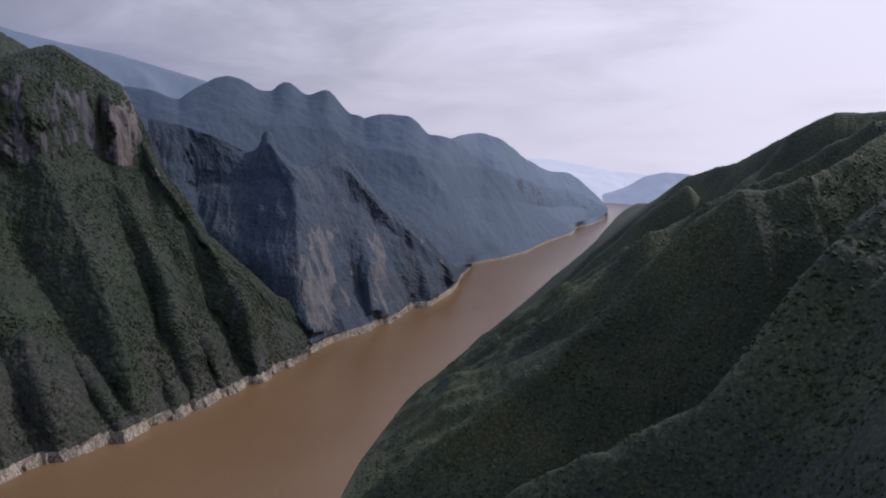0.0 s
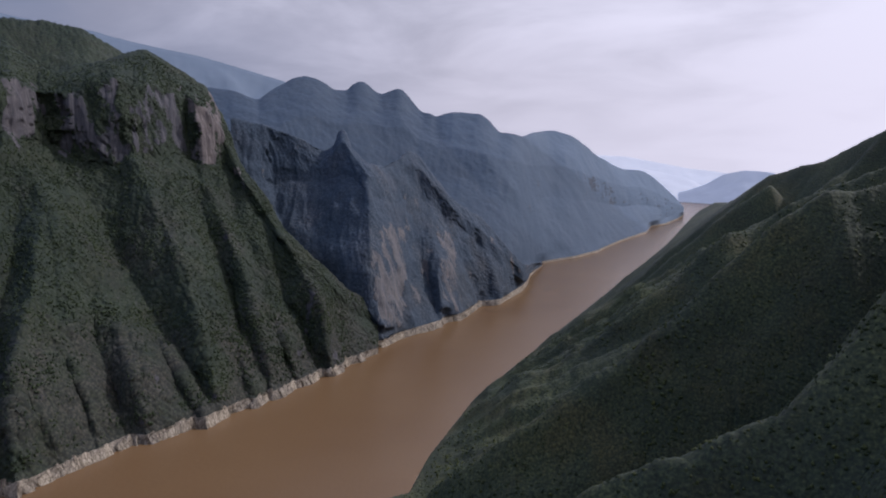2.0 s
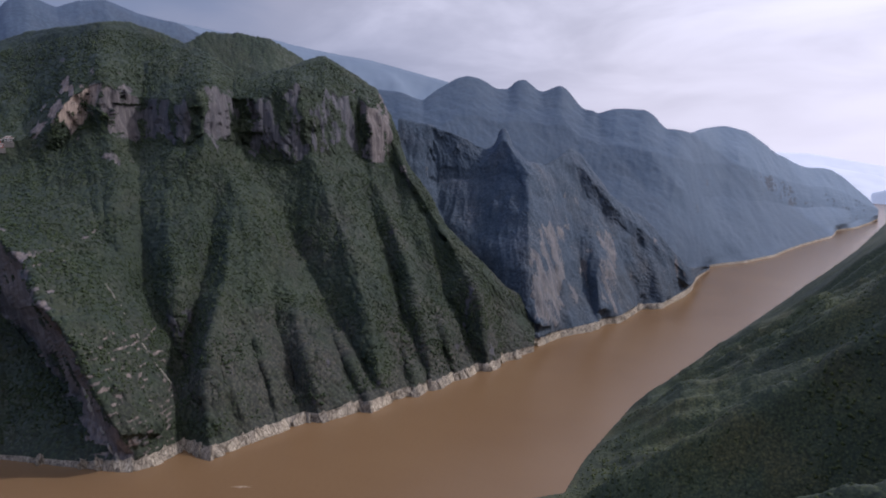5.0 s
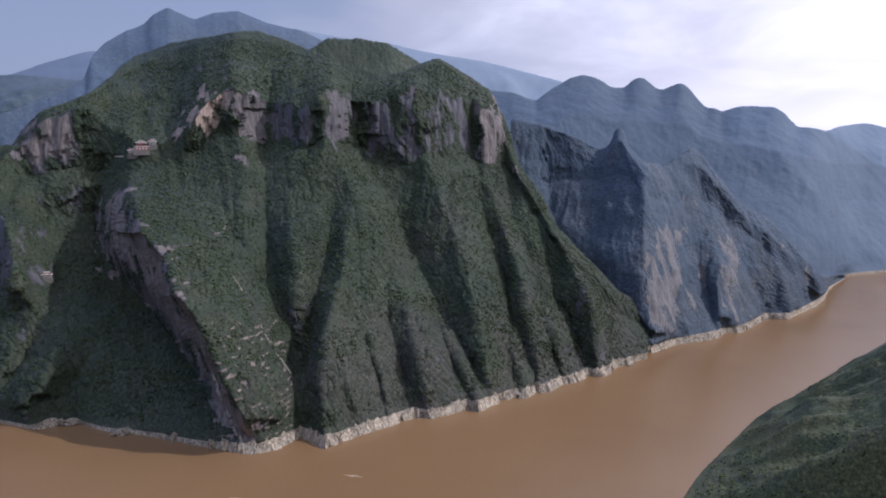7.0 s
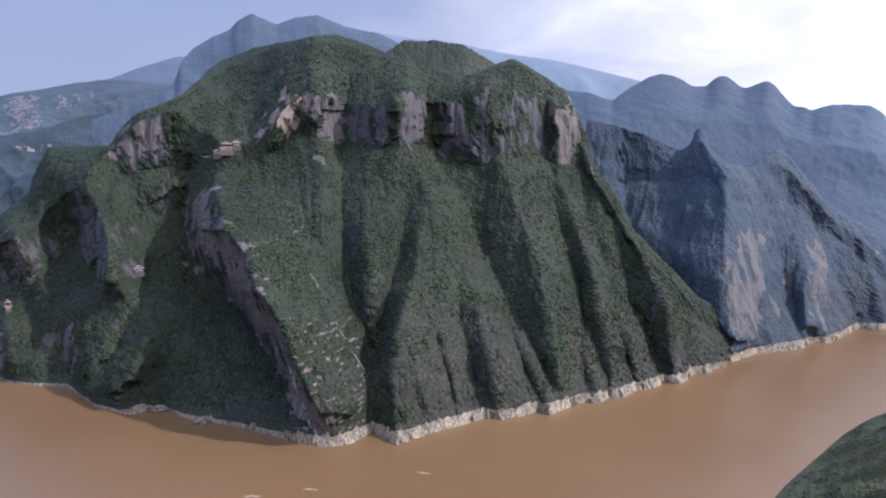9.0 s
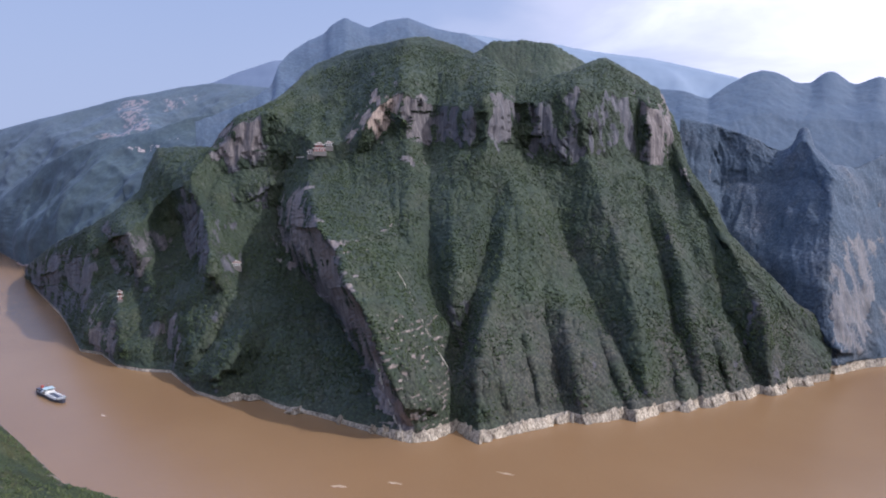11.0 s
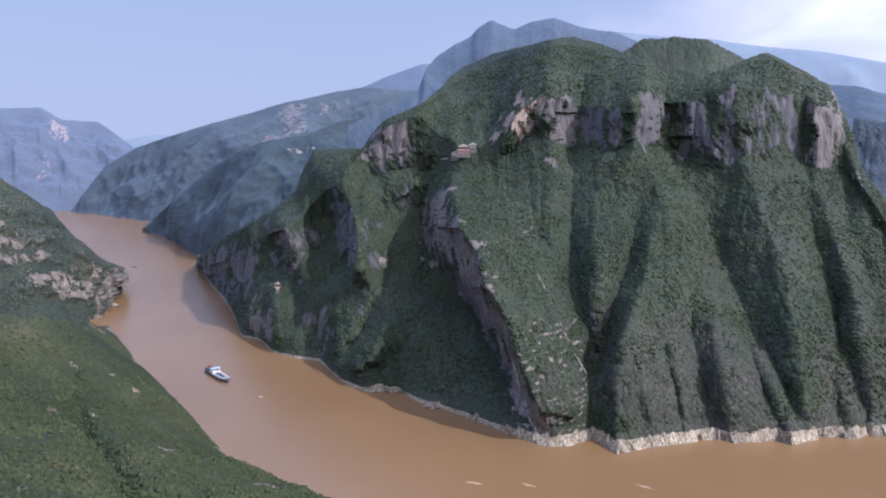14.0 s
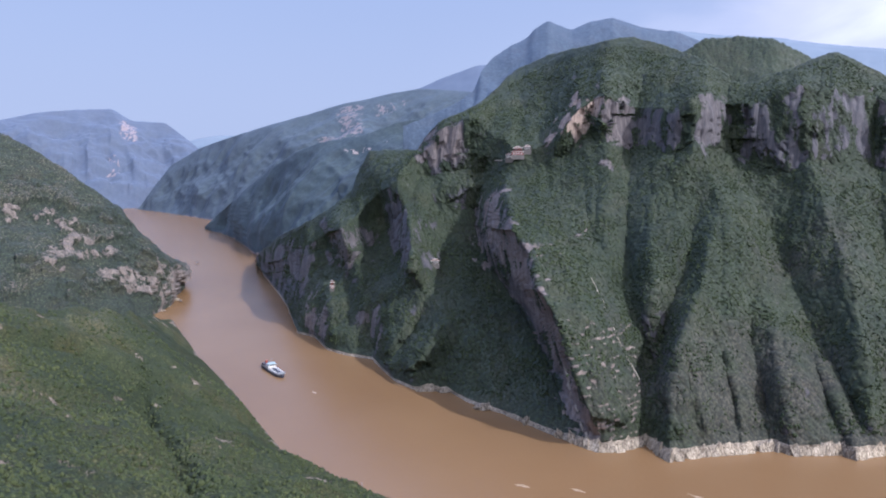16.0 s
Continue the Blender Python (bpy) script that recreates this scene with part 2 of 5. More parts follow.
def band_material():
    m, add, join, shader, where = material("bare_shore_rock")
    place = add("ShaderNodeNewGeometry")
    where = place.outputs["Position"]
    turn = add("ShaderNodeMapping")
    turn.inputs["Rotation"].default_value = (radians(28), radians(-24), 0)
    turn.inputs["Scale"].default_value = (1.0, 1.0, 0.22)
    join(where, turn.inputs[0])
    crack = noise_tex(add, join, turn.outputs[0], 0.55, 6.0, 0.7)
    split = add("ShaderNodeTexVoronoi", Scale=0.42)
    split.feature = "DISTANCE_TO_EDGE"
    join(turn.outputs[0], split.inputs["Vector"])
    c = ramp(add, [(0.3, (0.13, 0.113, 0.09)), (0.48, (0.32, 0.282, 0.225)), (0.7, (0.54, 0.49, 0.405))])
    join(crack, c.inputs[0])
    joint = ramp(add, [(0.0, (0.25, 0.22, 0.2)), (0.09, (1, 1, 1))])
    join(split.outputs["Distance"], joint.inputs[0])
    each = add("ShaderNodeObjectInfo")
    tone = ramp(add, [(0.0, (0.9, 0.88, 0.86)), (0.6, (1.25, 1.22, 1.17)), (1.0, (1.55, 1.5, 1.4))])
    join(each.outputs["Random"], tone.inputs[0])
    cracked = blend(add, join, 0.9, c.outputs[0], joint.outputs[0], "MULTIPLY")
    stain = ramp(add, [(0.36, (0.5, 0.48, 0.46)), (0.52, (1, 1, 1))])
    join(noise_tex(add, join, where, 0.09, 4.0, 0.7), stain.inputs[0])
    cracked = blend(add, join, 0.8, cracked, stain.outputs[0], "MULTIPLY")
    join(blend(add, join, 1.0, cracked, tone.outputs[0], "MULTIPLY"), shader.inputs["Base Color"])
    shader.inputs["Roughness"].default_value = 0.85
    bump = add("ShaderNodeBump", Strength=1.0, Distance=1.5)
    join(maths(add, join, "ADD", crack, maths(add, join, "MINIMUM", split.outputs["Distance"], 0.15)), bump.inputs["Height"])
    join(bump.outputs[0], shader.inputs["Normal"])
    return m


BAND = band_material()


def water_material():
    m, add, join, shader, where = material("muddy_river_water")
    wide = noise_tex(add, join, where, 0.004, 5.0)
    c = ramp(add, [(0.3, (0.185, 0.108, 0.050)), (0.7, (0.218, 0.132, 0.064))])
    join(wide, c.inputs[0])
    join(c.outputs[0], shader.inputs["Base Color"])
    shader.inputs["Roughness"].default_value = 0.25
    shader.inputs["IOR"].default_value = 1.33
    shader.inputs["Specular IOR Level"].default_value = 0.6
    bump = add("ShaderNodeBump", Strength=0.5, Distance=0.35)
    join(noise_tex(add, join, where, 0.22, 5.0, 0.6), bump.inputs["Height"])
    join(bump.outputs[0], shader.inputs["Normal"])
    return m


WATER = water_material()


def plain(name, colour, rough=0.6, metal=0.0, vary=0.15, scale=0.8):
    m, add, join, shader, where = material(name)
    c = ramp(add, [(0.25, tuple(v * (1 - vary) for v in colour)), (0.75, tuple(min(1, v * (1 + vary)) for v in colour))])
    join(noise_tex(add, join, where, scale, 5.0), c.inputs[0])
    join(c.outputs[0], shader.inputs["Base Color"])
    shader.inputs["Roughness"].default_value, shader.inputs["Metallic"].default_value = rough, metal
    return m


# ---- mesh tools ----
def vnoise(p):
    """Smooth value noise in [-1, 1] at an array of 3D points."""
    i = np.floor(p).astype(np.int64)
    f = p - i
    f = f * f * f * (f * (f * 6 - 15) + 10)
    out = np.zeros(len(p))
    for dx in (0, 1):
        for dy in (0, 1):
            for dz in (0, 1):
                h = (i[:, 0] + dx) * 374761393 + (i[:, 1] + dy) * 668265263 + (i[:, 2] + dz) * 2147483647
                h = (h ^ (h >> 13)) * 1274126177 & 0xFFFFFFFF
                v = ((h ^ (h >> 16)) & 0xFFFF) / 32767.5 - 1
                w = (f[:, 0] if dx else 1 - f[:, 0]) * (f[:, 1] if dy else 1 - f[:, 1]) * (f[:, 2] if dz else 1 - f[:, 2])
                out += v * w
    return out


def fbm(p, size, octaves=4, gain=0.5):
    out, a, s = np.zeros(len(p)), 1.0, 1.0 / size
    for k in range(octaves):
        out += a * vnoise(p * s + 17.3 * k)
        a, s = a * gain, s * 2.03
    return out


def ridged(p, size, octaves=3):
    out, a, s = np.zeros(len(p)), 1.0, 1.0 / size
    for k in range(octaves):
        out += a * (1 - 2 * np.abs(vnoise(p * s + 9.1 * k)))
        a, s = a * 0.5, s * 2.1
    return out


def canopy(p, size):
    """Rounded crowns: 0 between trees, 1 at a crown's middle."""
    q = p[:, :2] / size + 0.35 * p[:, 2:3] / size
    i = np.floor(q).astype(np.int64)
    best = np.full(len(p), 9.0)
    for dx in (-1, 0, 1):
        for dy in (-1, 0, 1):
            c = i + (dx, dy)
            h = c[:, 0] * 374761393 + c[:, 1] * 668265263
            h = (h ^ (h >> 13)) * 1274126177 & 0xFFFFFFFF
            jx, jy = (h & 0xFFFF) / 65536, ((h >> 16) & 0xFFFF) / 65536
            best = np.minimum(best, (c[:, 0] + jx - q[:, 0]) ** 2 + (c[:, 1] + jy - q[:, 1]) ** 2)
    return np.clip(1 - best * 1.6, 0, 1)


def grid_mesh(name, pts, mat, rock=None, smooth=True, tan_sunlit=None):
    """A mesh object from a rows x columns array of places."""
    nr, nc = pts.shape[:2]
    me = bpy.data.meshes.new(name)
    idx = np.arange(nr * nc).reshape(nr, nc)
    quads = np.stack([idx[:-1, :-1], idx[:-1, 1:], idx[1:, 1:], idx[1:, :-1]], -1).reshape(-1, 4)
    me.vertices.add(nr * nc)
    me.vertices.foreach_set("co", np.ascontiguousarray(pts.reshape(-1, 3), dtype=np.float32).ravel())
    me.loops.add(quads.size)
    me.loops.foreach_set("vertex_index", quads.astype(np.int32).ravel())
    me.polygons.add(len(quads))
    me.polygons.foreach_set("loop_start", np.arange(0, quads.size, 4, dtype=np.int32))
    me.update(calc_edges=True)
    me.polygons.foreach_set("use_smooth", np.full(len(quads), smooth))
    if rock is not None:
        me.attributes.new("rock", "FLOAT", "POINT").data.foreach_set("value", rock.astype(np.float32).ravel())
    if tan_sunlit is not None:
        me.attributes.new("tan_sunlit", "FLOAT", "POINT").data.foreach_set("value", tan_sunlit.astype(np.float32).ravel())
    me.materials.append(mat)
    me.validate()
    return new(name, me)


def part(name, bm, mat, parent, label=""):
    """Links a bmesh as one mesh object under a thing or a part."""
    me = bpy.data.meshes.new(name)
    bm.to_mesh(me)
    bm.free()
    me.materials.append(mat)
    ob = new(name, me)
    ob.parent = parent
    if label:
        ob["label"] = label
    return ob


CENTRE = np.array((0.0, -10.0))


def over(keys, az, k):
    """Column k of a list of keys, read at azimuths az."""
    a = np.array(keys, float)
    return np.interp(az, a[:, 0], a[:, k])


def soften(v, n):
    w = np.hanning(2 * n + 3)[1:-1]
    return np.convolve(np.pad(v, n, mode="edge"), w / w.sum(), "valid") if n else v


def normals_of(p):
    gr, gc = np.gradient(p, axis=0), np.gradient(p, axis=1)
    n = np.cross(gr, gc)
    n /= np.linalg.norm(n, axis=-1, keepdims=True) + 1e-9
    flip = np.where(n[..., 2:3] < 0, -1.0, 1.0)
    return n * flip


def sweep(az, sections, counts):
    """Rows of places: sections are (range, height) pairs of arrays over az, counts the rows between them."""
    rows = []
    for (r0, z0), (r1, z1), n in zip(sections[:-1], sections[1:], counts):
        for f in np.linspace(0, 1, n, endpoint=False):
            rows.append((r0 + (r1 - r0) * f, z0 + (z1 - z0) * f))
    rows.append(sections[-1])
    r, z = np.array([a for a, _ in rows]), np.array([b for _, b in rows])
    s, c = np.sin(np.radians(az)), np.cos(np.radians(az))
    return np.stack([CENTRE[0] + r * s, CENTRE[1] + r * c, z], -1)


def shrub_material(name, colours):
    m, add, join, shader, where = material(name)
    info = add("ShaderNodeNewGeometry")
    c = ramp(add, [(0.0, colours[0]), (0.5, colours[1]), (1.0, colours[2])])
    wide = noise_tex(add, join, where, 0.02, 4.0)
    join(maths(add, join, "ADD", maths(add, join, "MULTIPLY", info.outputs["Random Per Island"], 0.55), maths(add, join, "MULTIPLY_ADD", wide, 1.3, -0.4)), c.inputs[0])
    leaf = noise_tex(add, join, where, 1.6, 3.0, 0.7)
    dark = ramp(add, [(0.35, (0.72, 0.74, 0.72)), (0.65, (1.1, 1.1, 1.0))])
    join(leaf, dark.inputs[0])
    join(blend(add, join, 0.8, c.outputs[0], dark.outputs[0], "MULTIPLY"), shader.inputs["Base Color"])
    shader.inputs["Roughness"].default_value = 0.7
    shader.inputs["Specular IOR Level"].default_value = 0.25
    # slight blue sheen, the same stand-in for haze on the leaves
    shader.inputs["Sheen Weight"].default_value = 0.03
    shader.inputs["Sheen Tint"].default_value = (0.55, 0.70, 1.0, 1.0)
    bump = add("ShaderNodeBump", Strength=0.9, Distance=0.6)
    join(leaf, bump.inputs["Height"])
    join(bump.outputs[0], shader.inputs["Normal"])
    return m


SHRUBS = shrub_material("shrub_leaves", [(0.027, 0.038, 0.014), (0.047, 0.063, 0.022), (0.083, 0.096, 0.034)])
# lighter copy of the shrub leaves, lifting the shaded east bank
SHRUBS_BRIGHTENED = shrub_material("brightened_shrub_leaves", [(0.028, 0.039, 0.015), (0.058, 0.072, 0.023), (0.122, 0.130, 0.037)])
TREES = shrub_material("tree_leaves", [(0.018, 0.030, 0.014), (0.031, 0.046, 0.018), (0.055, 0.073, 0.025)])


def clumps(name, at, size, mat, label, seed=1, small=False):
    """One mesh of many small uneven leaf clumps, for woods that nobody could count."""
    rng = np.random.default_rng(seed)
    bm = bmesh.new()
    if small:
        bmesh.ops.create_uvsphere(bm, u_segments=4, v_segments=2, radius=1.0)
    else:
        bmesh.ops.create_icosphere(bm, subdivisions=1, radius=1.0)
    base = np.array([v.co[:] for v in bm.verts])
    tris = np.array([[v.index for v in f.verts] for f in bm.faces])
    bm.free()
    n, k = len(at), len(base)
    wob = 1 + rng.uniform(-0.32, 0.32, (n, k, 1))
    turn = rng.uniform(0, 2 * np.pi, n)
    c, s = np.cos(turn)[:, None], np.sin(turn)[:, None]
    pts = base[None] * wob * size[:, None, None]
    pts = np.stack([pts[..., 0] * c - pts[..., 1] * s, pts[..., 0] * s + pts[..., 1] * c, pts[..., 2] * rng.uniform(0.75, 1.25, (n, 1))], -1) + at[:, None, :]
    faces = (tris[None] + np.arange(n)[:, None, None] * k).reshape(-1, 3)
    me = bpy.data.meshes.new(name)
    me.vertices.add(n * k)
    me.vertices.foreach_set("co", pts.astype(np.float32).ravel())
    me.loops.add(faces.size)
    me.loops.foreach_set("vertex_index", faces.astype(np.int32).ravel())
    me.polygons.add(len(faces))
    me.polygons.foreach_set("loop_start", np.arange(0, faces.size, 3, dtype=np.int32))
    me.update(calc_edges=True)
    me.polygons.foreach_set("use_smooth", np.full(len(faces), True))
    me.materials.append(mat)
    return tagged(new(name, me), label, "vegetation", kind="stuff")


def scatter(p, keep, count, seed):
    """Random places on a grid of places, by surface area, where keep is true."""
    rng = np.random.default_rng(seed)
    e1, e2 = p[1:, :-1] - p[:-1, :-1], p[:-1, 1:] - p[:-1, :-1]
    area = np.linalg.norm(np.cross(e1, e2), axis=-1) * keep[:-1, :-1]
    cum = np.cumsum(area.ravel())
    pick = np.searchsorted(cum, rng.uniform(0, cum[-1], count))
    i, j = np.unravel_index(np.minimum(pick, area.size - 1), area.shape)
    u, v = rng.uniform(0, 1, (2, count, 1))
    return p[i, j] + u * e1[i, j] + v * e2[i, j], i, j

# ---- landforms: azimuth in degrees right of +y, range and height in metres ----
HEADLAND_SHORE = [
    (-73.83, 1855), (-73.54, 1651), (-73.20, 1546), (-72.96, 1427), (-72.20, 1284), (-71.34, 1129),
    (-70.86, 1009), (-70.54, 935), (-69.14, 907), (-68.18, 842), (-66.52, 813), (-64.36, 793),
    (-63.54, 751), (-62.48, 708), (-60.93, 681), (-57.90, 675), (-56.29, 645), (-54.87, 627),
    (-53.44, 617), (-51.51, 596), (-49.58, 576), (-48.11, 563), (-47.52, 560), (-45.65, 549),
    (-44.56, 544), (-43.16, 551), (-41.40, 568), (-41.00, 572), (-39.93, 555), (-39.06, 542),
    (-37.73, 552),
]
HEADLAND_SHORE += [
    (-35.78, 567), (-33.38, 582), (-31.49, 600), (-31.26, 602), (-30.19, 594), (-28.73, 604),
    (-26.48, 622), (-25.82, 613), (-24.30, 635), (-23.96, 641), (-22.60, 655), (-22.35, 656),
    (-21.68, 652), (-20.74, 676), (-20.49, 669), (-19.73, 675), (-18.55, 702), (-18.16, 704),
    (-17.19, 713), (-16.45, 736), (-16.07, 738), (-15.50, 734), (-14.41, 751), (-14.19, 776),
    (-12.83, 786), (-12.73, 798), (-11.85, 810), (-11.46, 820),
]
HEADLAND_CLIFF_FOOT = [
    (-73.7, 1624, 6), (-73.02, 1385, 13), (-71.71, 1260, 29), (-69.63, 1010, 67), (-66.83, 941, 98), (-64.82, 940, 119),
    (-62.59, 917, 151), (-60.05, 954, 222), (-58.46, 942, 228), (-55.25, 920, 224), (-51.99, 886, 225), (-49.65, 866, 232),
    (-47.31, 869, 255), (-44.98, 855, 264), (-43.13, 856, 260), (-39.88, 840, 251), (-37.6, 851, 260), (-34.85, 844, 236),
    (-31.78, 862, 233), (-28.81, 878, 233), (-24.67, 901, 233), (-23.41, 915, 233), (-22.5, 891, 207), (-20.61, 859, 163),
    (-18.92, 825, 124), (-16.4, 808, 88), (-14.14, 820, 54), (-11.39, 865, 26),
]
HEADLAND_CLIFF_TOP = [
    (-73.7, 1625, 12), (-73.02, 1387, 27), (-71.71, 1265, 58), (-69.63, 1019, 113), (-66.83, 951, 149), (-64.82, 952, 179),
    (-62.59, 927, 202), (-60.05, 962, 252), (-58.46, 954, 284), (-55.25, 935, 292), (-51.99, 890, 243), (-49.65, 872, 260),
    (-47.31, 879, 303), (-44.98, 867, 322), (-43.13, 866, 309), (-39.88, 850, 301), (-37.6, 862, 318), (-34.85, 857, 304),
    (-31.78, 879, 318), (-28.81, 895, 319), (-24.67, 914, 298), (-23.41, 922, 267), (-22.5, 893, 219), (-20.61, 862, 176),
    (-18.92, 828, 136), (-16.4, 811, 102), (-14.14, 823, 65), (-11.39, 867, 35),
]
HEADLAND_CREST = [
    (-73.8, 1640, 12), (-73.02, 1420, 56), (-71.6, 1319, 97), (-69.58, 1088, 140), (-67.5, 1050, 166), (-65.8, 1060, 193), (-65.3, 1065, 222),
    (-64.4, 1065, 253), (-60.4, 1010, 254), (-60.04, 1005, 268), (-58.67, 984, 293), (-55.5, 992, 316), (-51.99, 1123, 387), (-49.65, 1106, 405),
    (-47.31, 1040, 403), (-44.98, 1005, 408), (-43.13, 1039, 417), (-39.88, 993, 389), (-37.6, 937, 365), (-34.85, 903, 332),
    (-31.78, 927, 348), (-28.81, 987, 376), (-24.67, 967, 330), (-23.41, 952, 286), (-22.5, 914, 232), (-20.61, 890, 194),
    (-18.92, 845, 147), (-16.4, 830, 114), (-14.14, 841, 77), (-11.39, 885, 46),
]
# ribs: widths of the faces before and behind in degrees, the gully's foot (azimuth, rise over run), the rib's edge (azimuth, rise, how far it stands out)
HEADLAND_RIBS = []
HEADLAND_RIBS.append((7.2, 6.38, [(-54.23, -0.0272), (-54.96, -0.0557), (-54.95, -0.0886), (-54.24, -0.1304), (-52.48, -0.1731), (-50.59, -0.2250), (-49.06, -0.2776), (-47.46, -0.3486), (-46.33, -0.3935)], [(-52.37, -0.0273, 40), (-52.02, -0.0643, 135), (-51.71, -0.0934, 175), (-50.07, -0.1356, 195), (-49.52, -0.1824, 195), (-47.93, -0.2256, 170), (-46.87, -0.2780, 130), (-45.00, -0.3487, 76), (-43.75, -0.4068, 26)]))
HEADLAND_RIBS.append((1.70, 2.98, [(-42.46, 0.0016), (-42.51, -0.0893), (-42.14, -0.1567), (-41.39, -0.2164), (-40.38, -0.2680), (-40.36, -0.3029)], [(-40.34, 0.0017, 10), (-40.75, -0.0891, 30), (-40.19, -0.1393, 32), (-40.19, -0.2074, 24), (-39.82, -0.2503, 12), (-39.64, -0.2938, 3)]))
HEADLAND_RIBS.append((1.70, 4.68, [(-37.54, -0.0064), (-37.03, -0.0471), (-37.43, -0.1050), (-38.30, -0.1725), (-38.98, -0.2155), (-39.66, -0.2676), (-40.44, -0.3206), (-40.39, -0.3980)], [(-36.15, -0.0063, 8), (-35.50, -0.0469, 20), (-36.03, -0.1046, 28), (-36.55, -0.1717, 36), (-37.31, -0.2146, 40), (-37.98, -0.2580, 42), (-38.35, -0.3281, 32), (-38.16, -0.4169, 22)]))
HEADLAND_RIBS.append((2.12, 2.55, [(-32.89, -0.1862), (-32.58, -0.2365), (-31.80, -0.2866), (-31.03, -0.3285), (-30.62, -0.3754)], [(-31.75, -0.1853, 4), (-30.99, -0.2264, 20), (-30.19, -0.2845, 30), (-29.64, -0.3348, 30), (-29.41, -0.3818, 26)]))
HEADLAND_RIBS.append((0.85, 1.06, [(-35.15, -0.2388), (-34.39, -0.2724), (-33.61, -0.3234), (-32.90, -0.3879)], [(-34.68, -0.2384, 2), (-33.92, -0.2719, 9), (-33.09, -0.3227, 11), (-32.56, -0.3891, 9)]))
HEADLAND_RIBS.append((0.77, 0.85, [(-37.22, -0.2922), (-36.55, -0.3353), (-35.66, -0.3962)], [(-36.75, -0.2918, 2), (-35.98, -0.3347, 8), (-35.12, -0.4000, 7)]))
HEADLAND_RIBS.append((2.55, 2.55, [(-34.09, -0.0062), (-32.67, -0.0463), (-31.22, -0.1026), (-29.76, -0.1589), (-28.31, -0.2150), (-26.65, -0.2624), (-25.55, -0.3020), (-24.20, -0.3574)], [(-29.19, -0.0059, 20), (-28.45, -0.0453, 36), (-27.37, -0.0845, 46), (-26.21, -0.1396, 48), (-25.47, -0.1952, 42), (-24.79, -0.2593, 30), (-24.22, -0.3158, 20), (-23.51, -0.3573, 12)]))
HEADLAND_RIBS.append((1.06, 0.94, [(-29.20, -0.2161), (-28.20, -0.2648), (-26.74, -0.3210), (-25.53, -0.3674)], [(-28.66, -0.2155, 3), (-27.53, -0.2638, 12), (-26.12, -0.3198, 13), (-25.08, -0.3697, 11)]))
HEADLAND_RIBS.append((1.91, 1.28, [(-25.05, -0.0443), (-24.45, -0.0829), (-23.57, -0.1292), (-22.62, -0.1754), (-22.26, -0.2146), (-21.55, -0.2612), (-20.32, -0.3066), (-20.14, -0.3384)], [(-23.93, -0.0439, 10), (-23.21, -0.0822, 26), (-22.08, -0.1356, 32), (-21.40, -0.1738, 32), (-20.98, -0.2203, 28), (-20.32, -0.2666, 20), (-19.75, -0.3051, 12), (-19.81, -0.3398, 10)]))
HEADLAND_RIBS.append((1.06, 1.06, [(-22.96, -0.2479), (-22.24, -0.2950), (-21.84, -0.3472)], [(-22.54, -0.2471, 2), (-21.67, -0.2937, 12), (-21.01, -0.3490, 14)]))
HEADLAND_RIBS.append((0.85, 0.85, [(-20.01, -0.2343), (-19.12, -0.2638), (-18.22, -0.3010), (-17.91, -0.3223)], [(-19.38, -0.2330, 4), (-18.62, -0.2626, 11), (-17.87, -0.3000, 11), (-17.56, -0.3228, 8)]))
HEADLAND_RIBS.append((1.49, 1.28, [(-20.68, -0.0805), (-19.49, -0.1099), (-19.12, -0.1551), (-18.66, -0.2005), (-17.49, -0.2290), (-16.60, -0.2654), (-15.84, -0.3097)], [(-20.21, -0.0802, 2), (-18.24, -0.1161, 14), (-17.18, -0.1524, 34), (-16.33, -0.1810, 45), (-15.60, -0.2097, 48), (-15.15, -0.2540, 42), (-14.95, -0.3092, 30)]))
HEADLAND_RIBS.append((1.06, 1.06, [(-21.61, -0.1041), (-20.72, -0.1341), (-19.98, -0.1795), (-19.39, -0.2174)], [(-21.09, -0.1037, 3), (-20.05, -0.1333, 9), (-19.28, -0.1784, 10), (-18.77, -0.2162, 4)]))
HEADLAND_RIBS.append((1.70, 2.55, [(-53.55, 0.1132), (-53.82, 0.0655), (-54.75, 0.0133)], [(-51.81, 0.1136, 22), (-51.93, 0.0659, 34), (-52.34, 0.0175, 22)]))
HEADLAND_RIBS.append((1.70, 1.70, [(-48.38, 0.1023), (-48.77, 0.0622), (-49.15, 0.0323)], [(-46.89, 0.1025, 16), (-47.64, 0.0623, 28), (-48.31, 0.0324, 18)]))
HEADLAND_RIBS.append((1.06, 1.70, [(-45.54, 0.1026), (-45.77, 0.0745), (-45.49, 0.0422)], [(-44.84, 0.1105, 10), (-45.07, 0.0745, 16), (-44.97, 0.0423, 8)]))
HEADLAND_RIBS.append((1.91, 1.91, [(-41.77, 0.1160), (-42.21, 0.0745), (-42.47, 0.0301), (-42.45, -0.0066)], [(-37.99, 0.1153, 38), (-37.85, 0.0741, 58), (-37.58, 0.0300, 52), (-38.00, -0.0064, 22)]))
HEADLAND_RIBS.append((1.70, 4.68, [(-35.47, 0.1013), (-35.38, 0.0657), (-35.05, 0.0259), (-33.85, -0.0183)], [(-30.38, 0.1071, 38), (-30.02, 0.0567, 56), (-29.21, 0.0019, 44), (-28.27, -0.0294, 22)]))
HEADLAND_RIBS.append((1.06, 1.70, [(-25.76, 0.0896), (-25.74, 0.0479), (-25.38, 0.0059)], [(-24.95, 0.0929, 14), (-24.89, 0.0553, 22), (-24.56, 0.0059, 12)]))
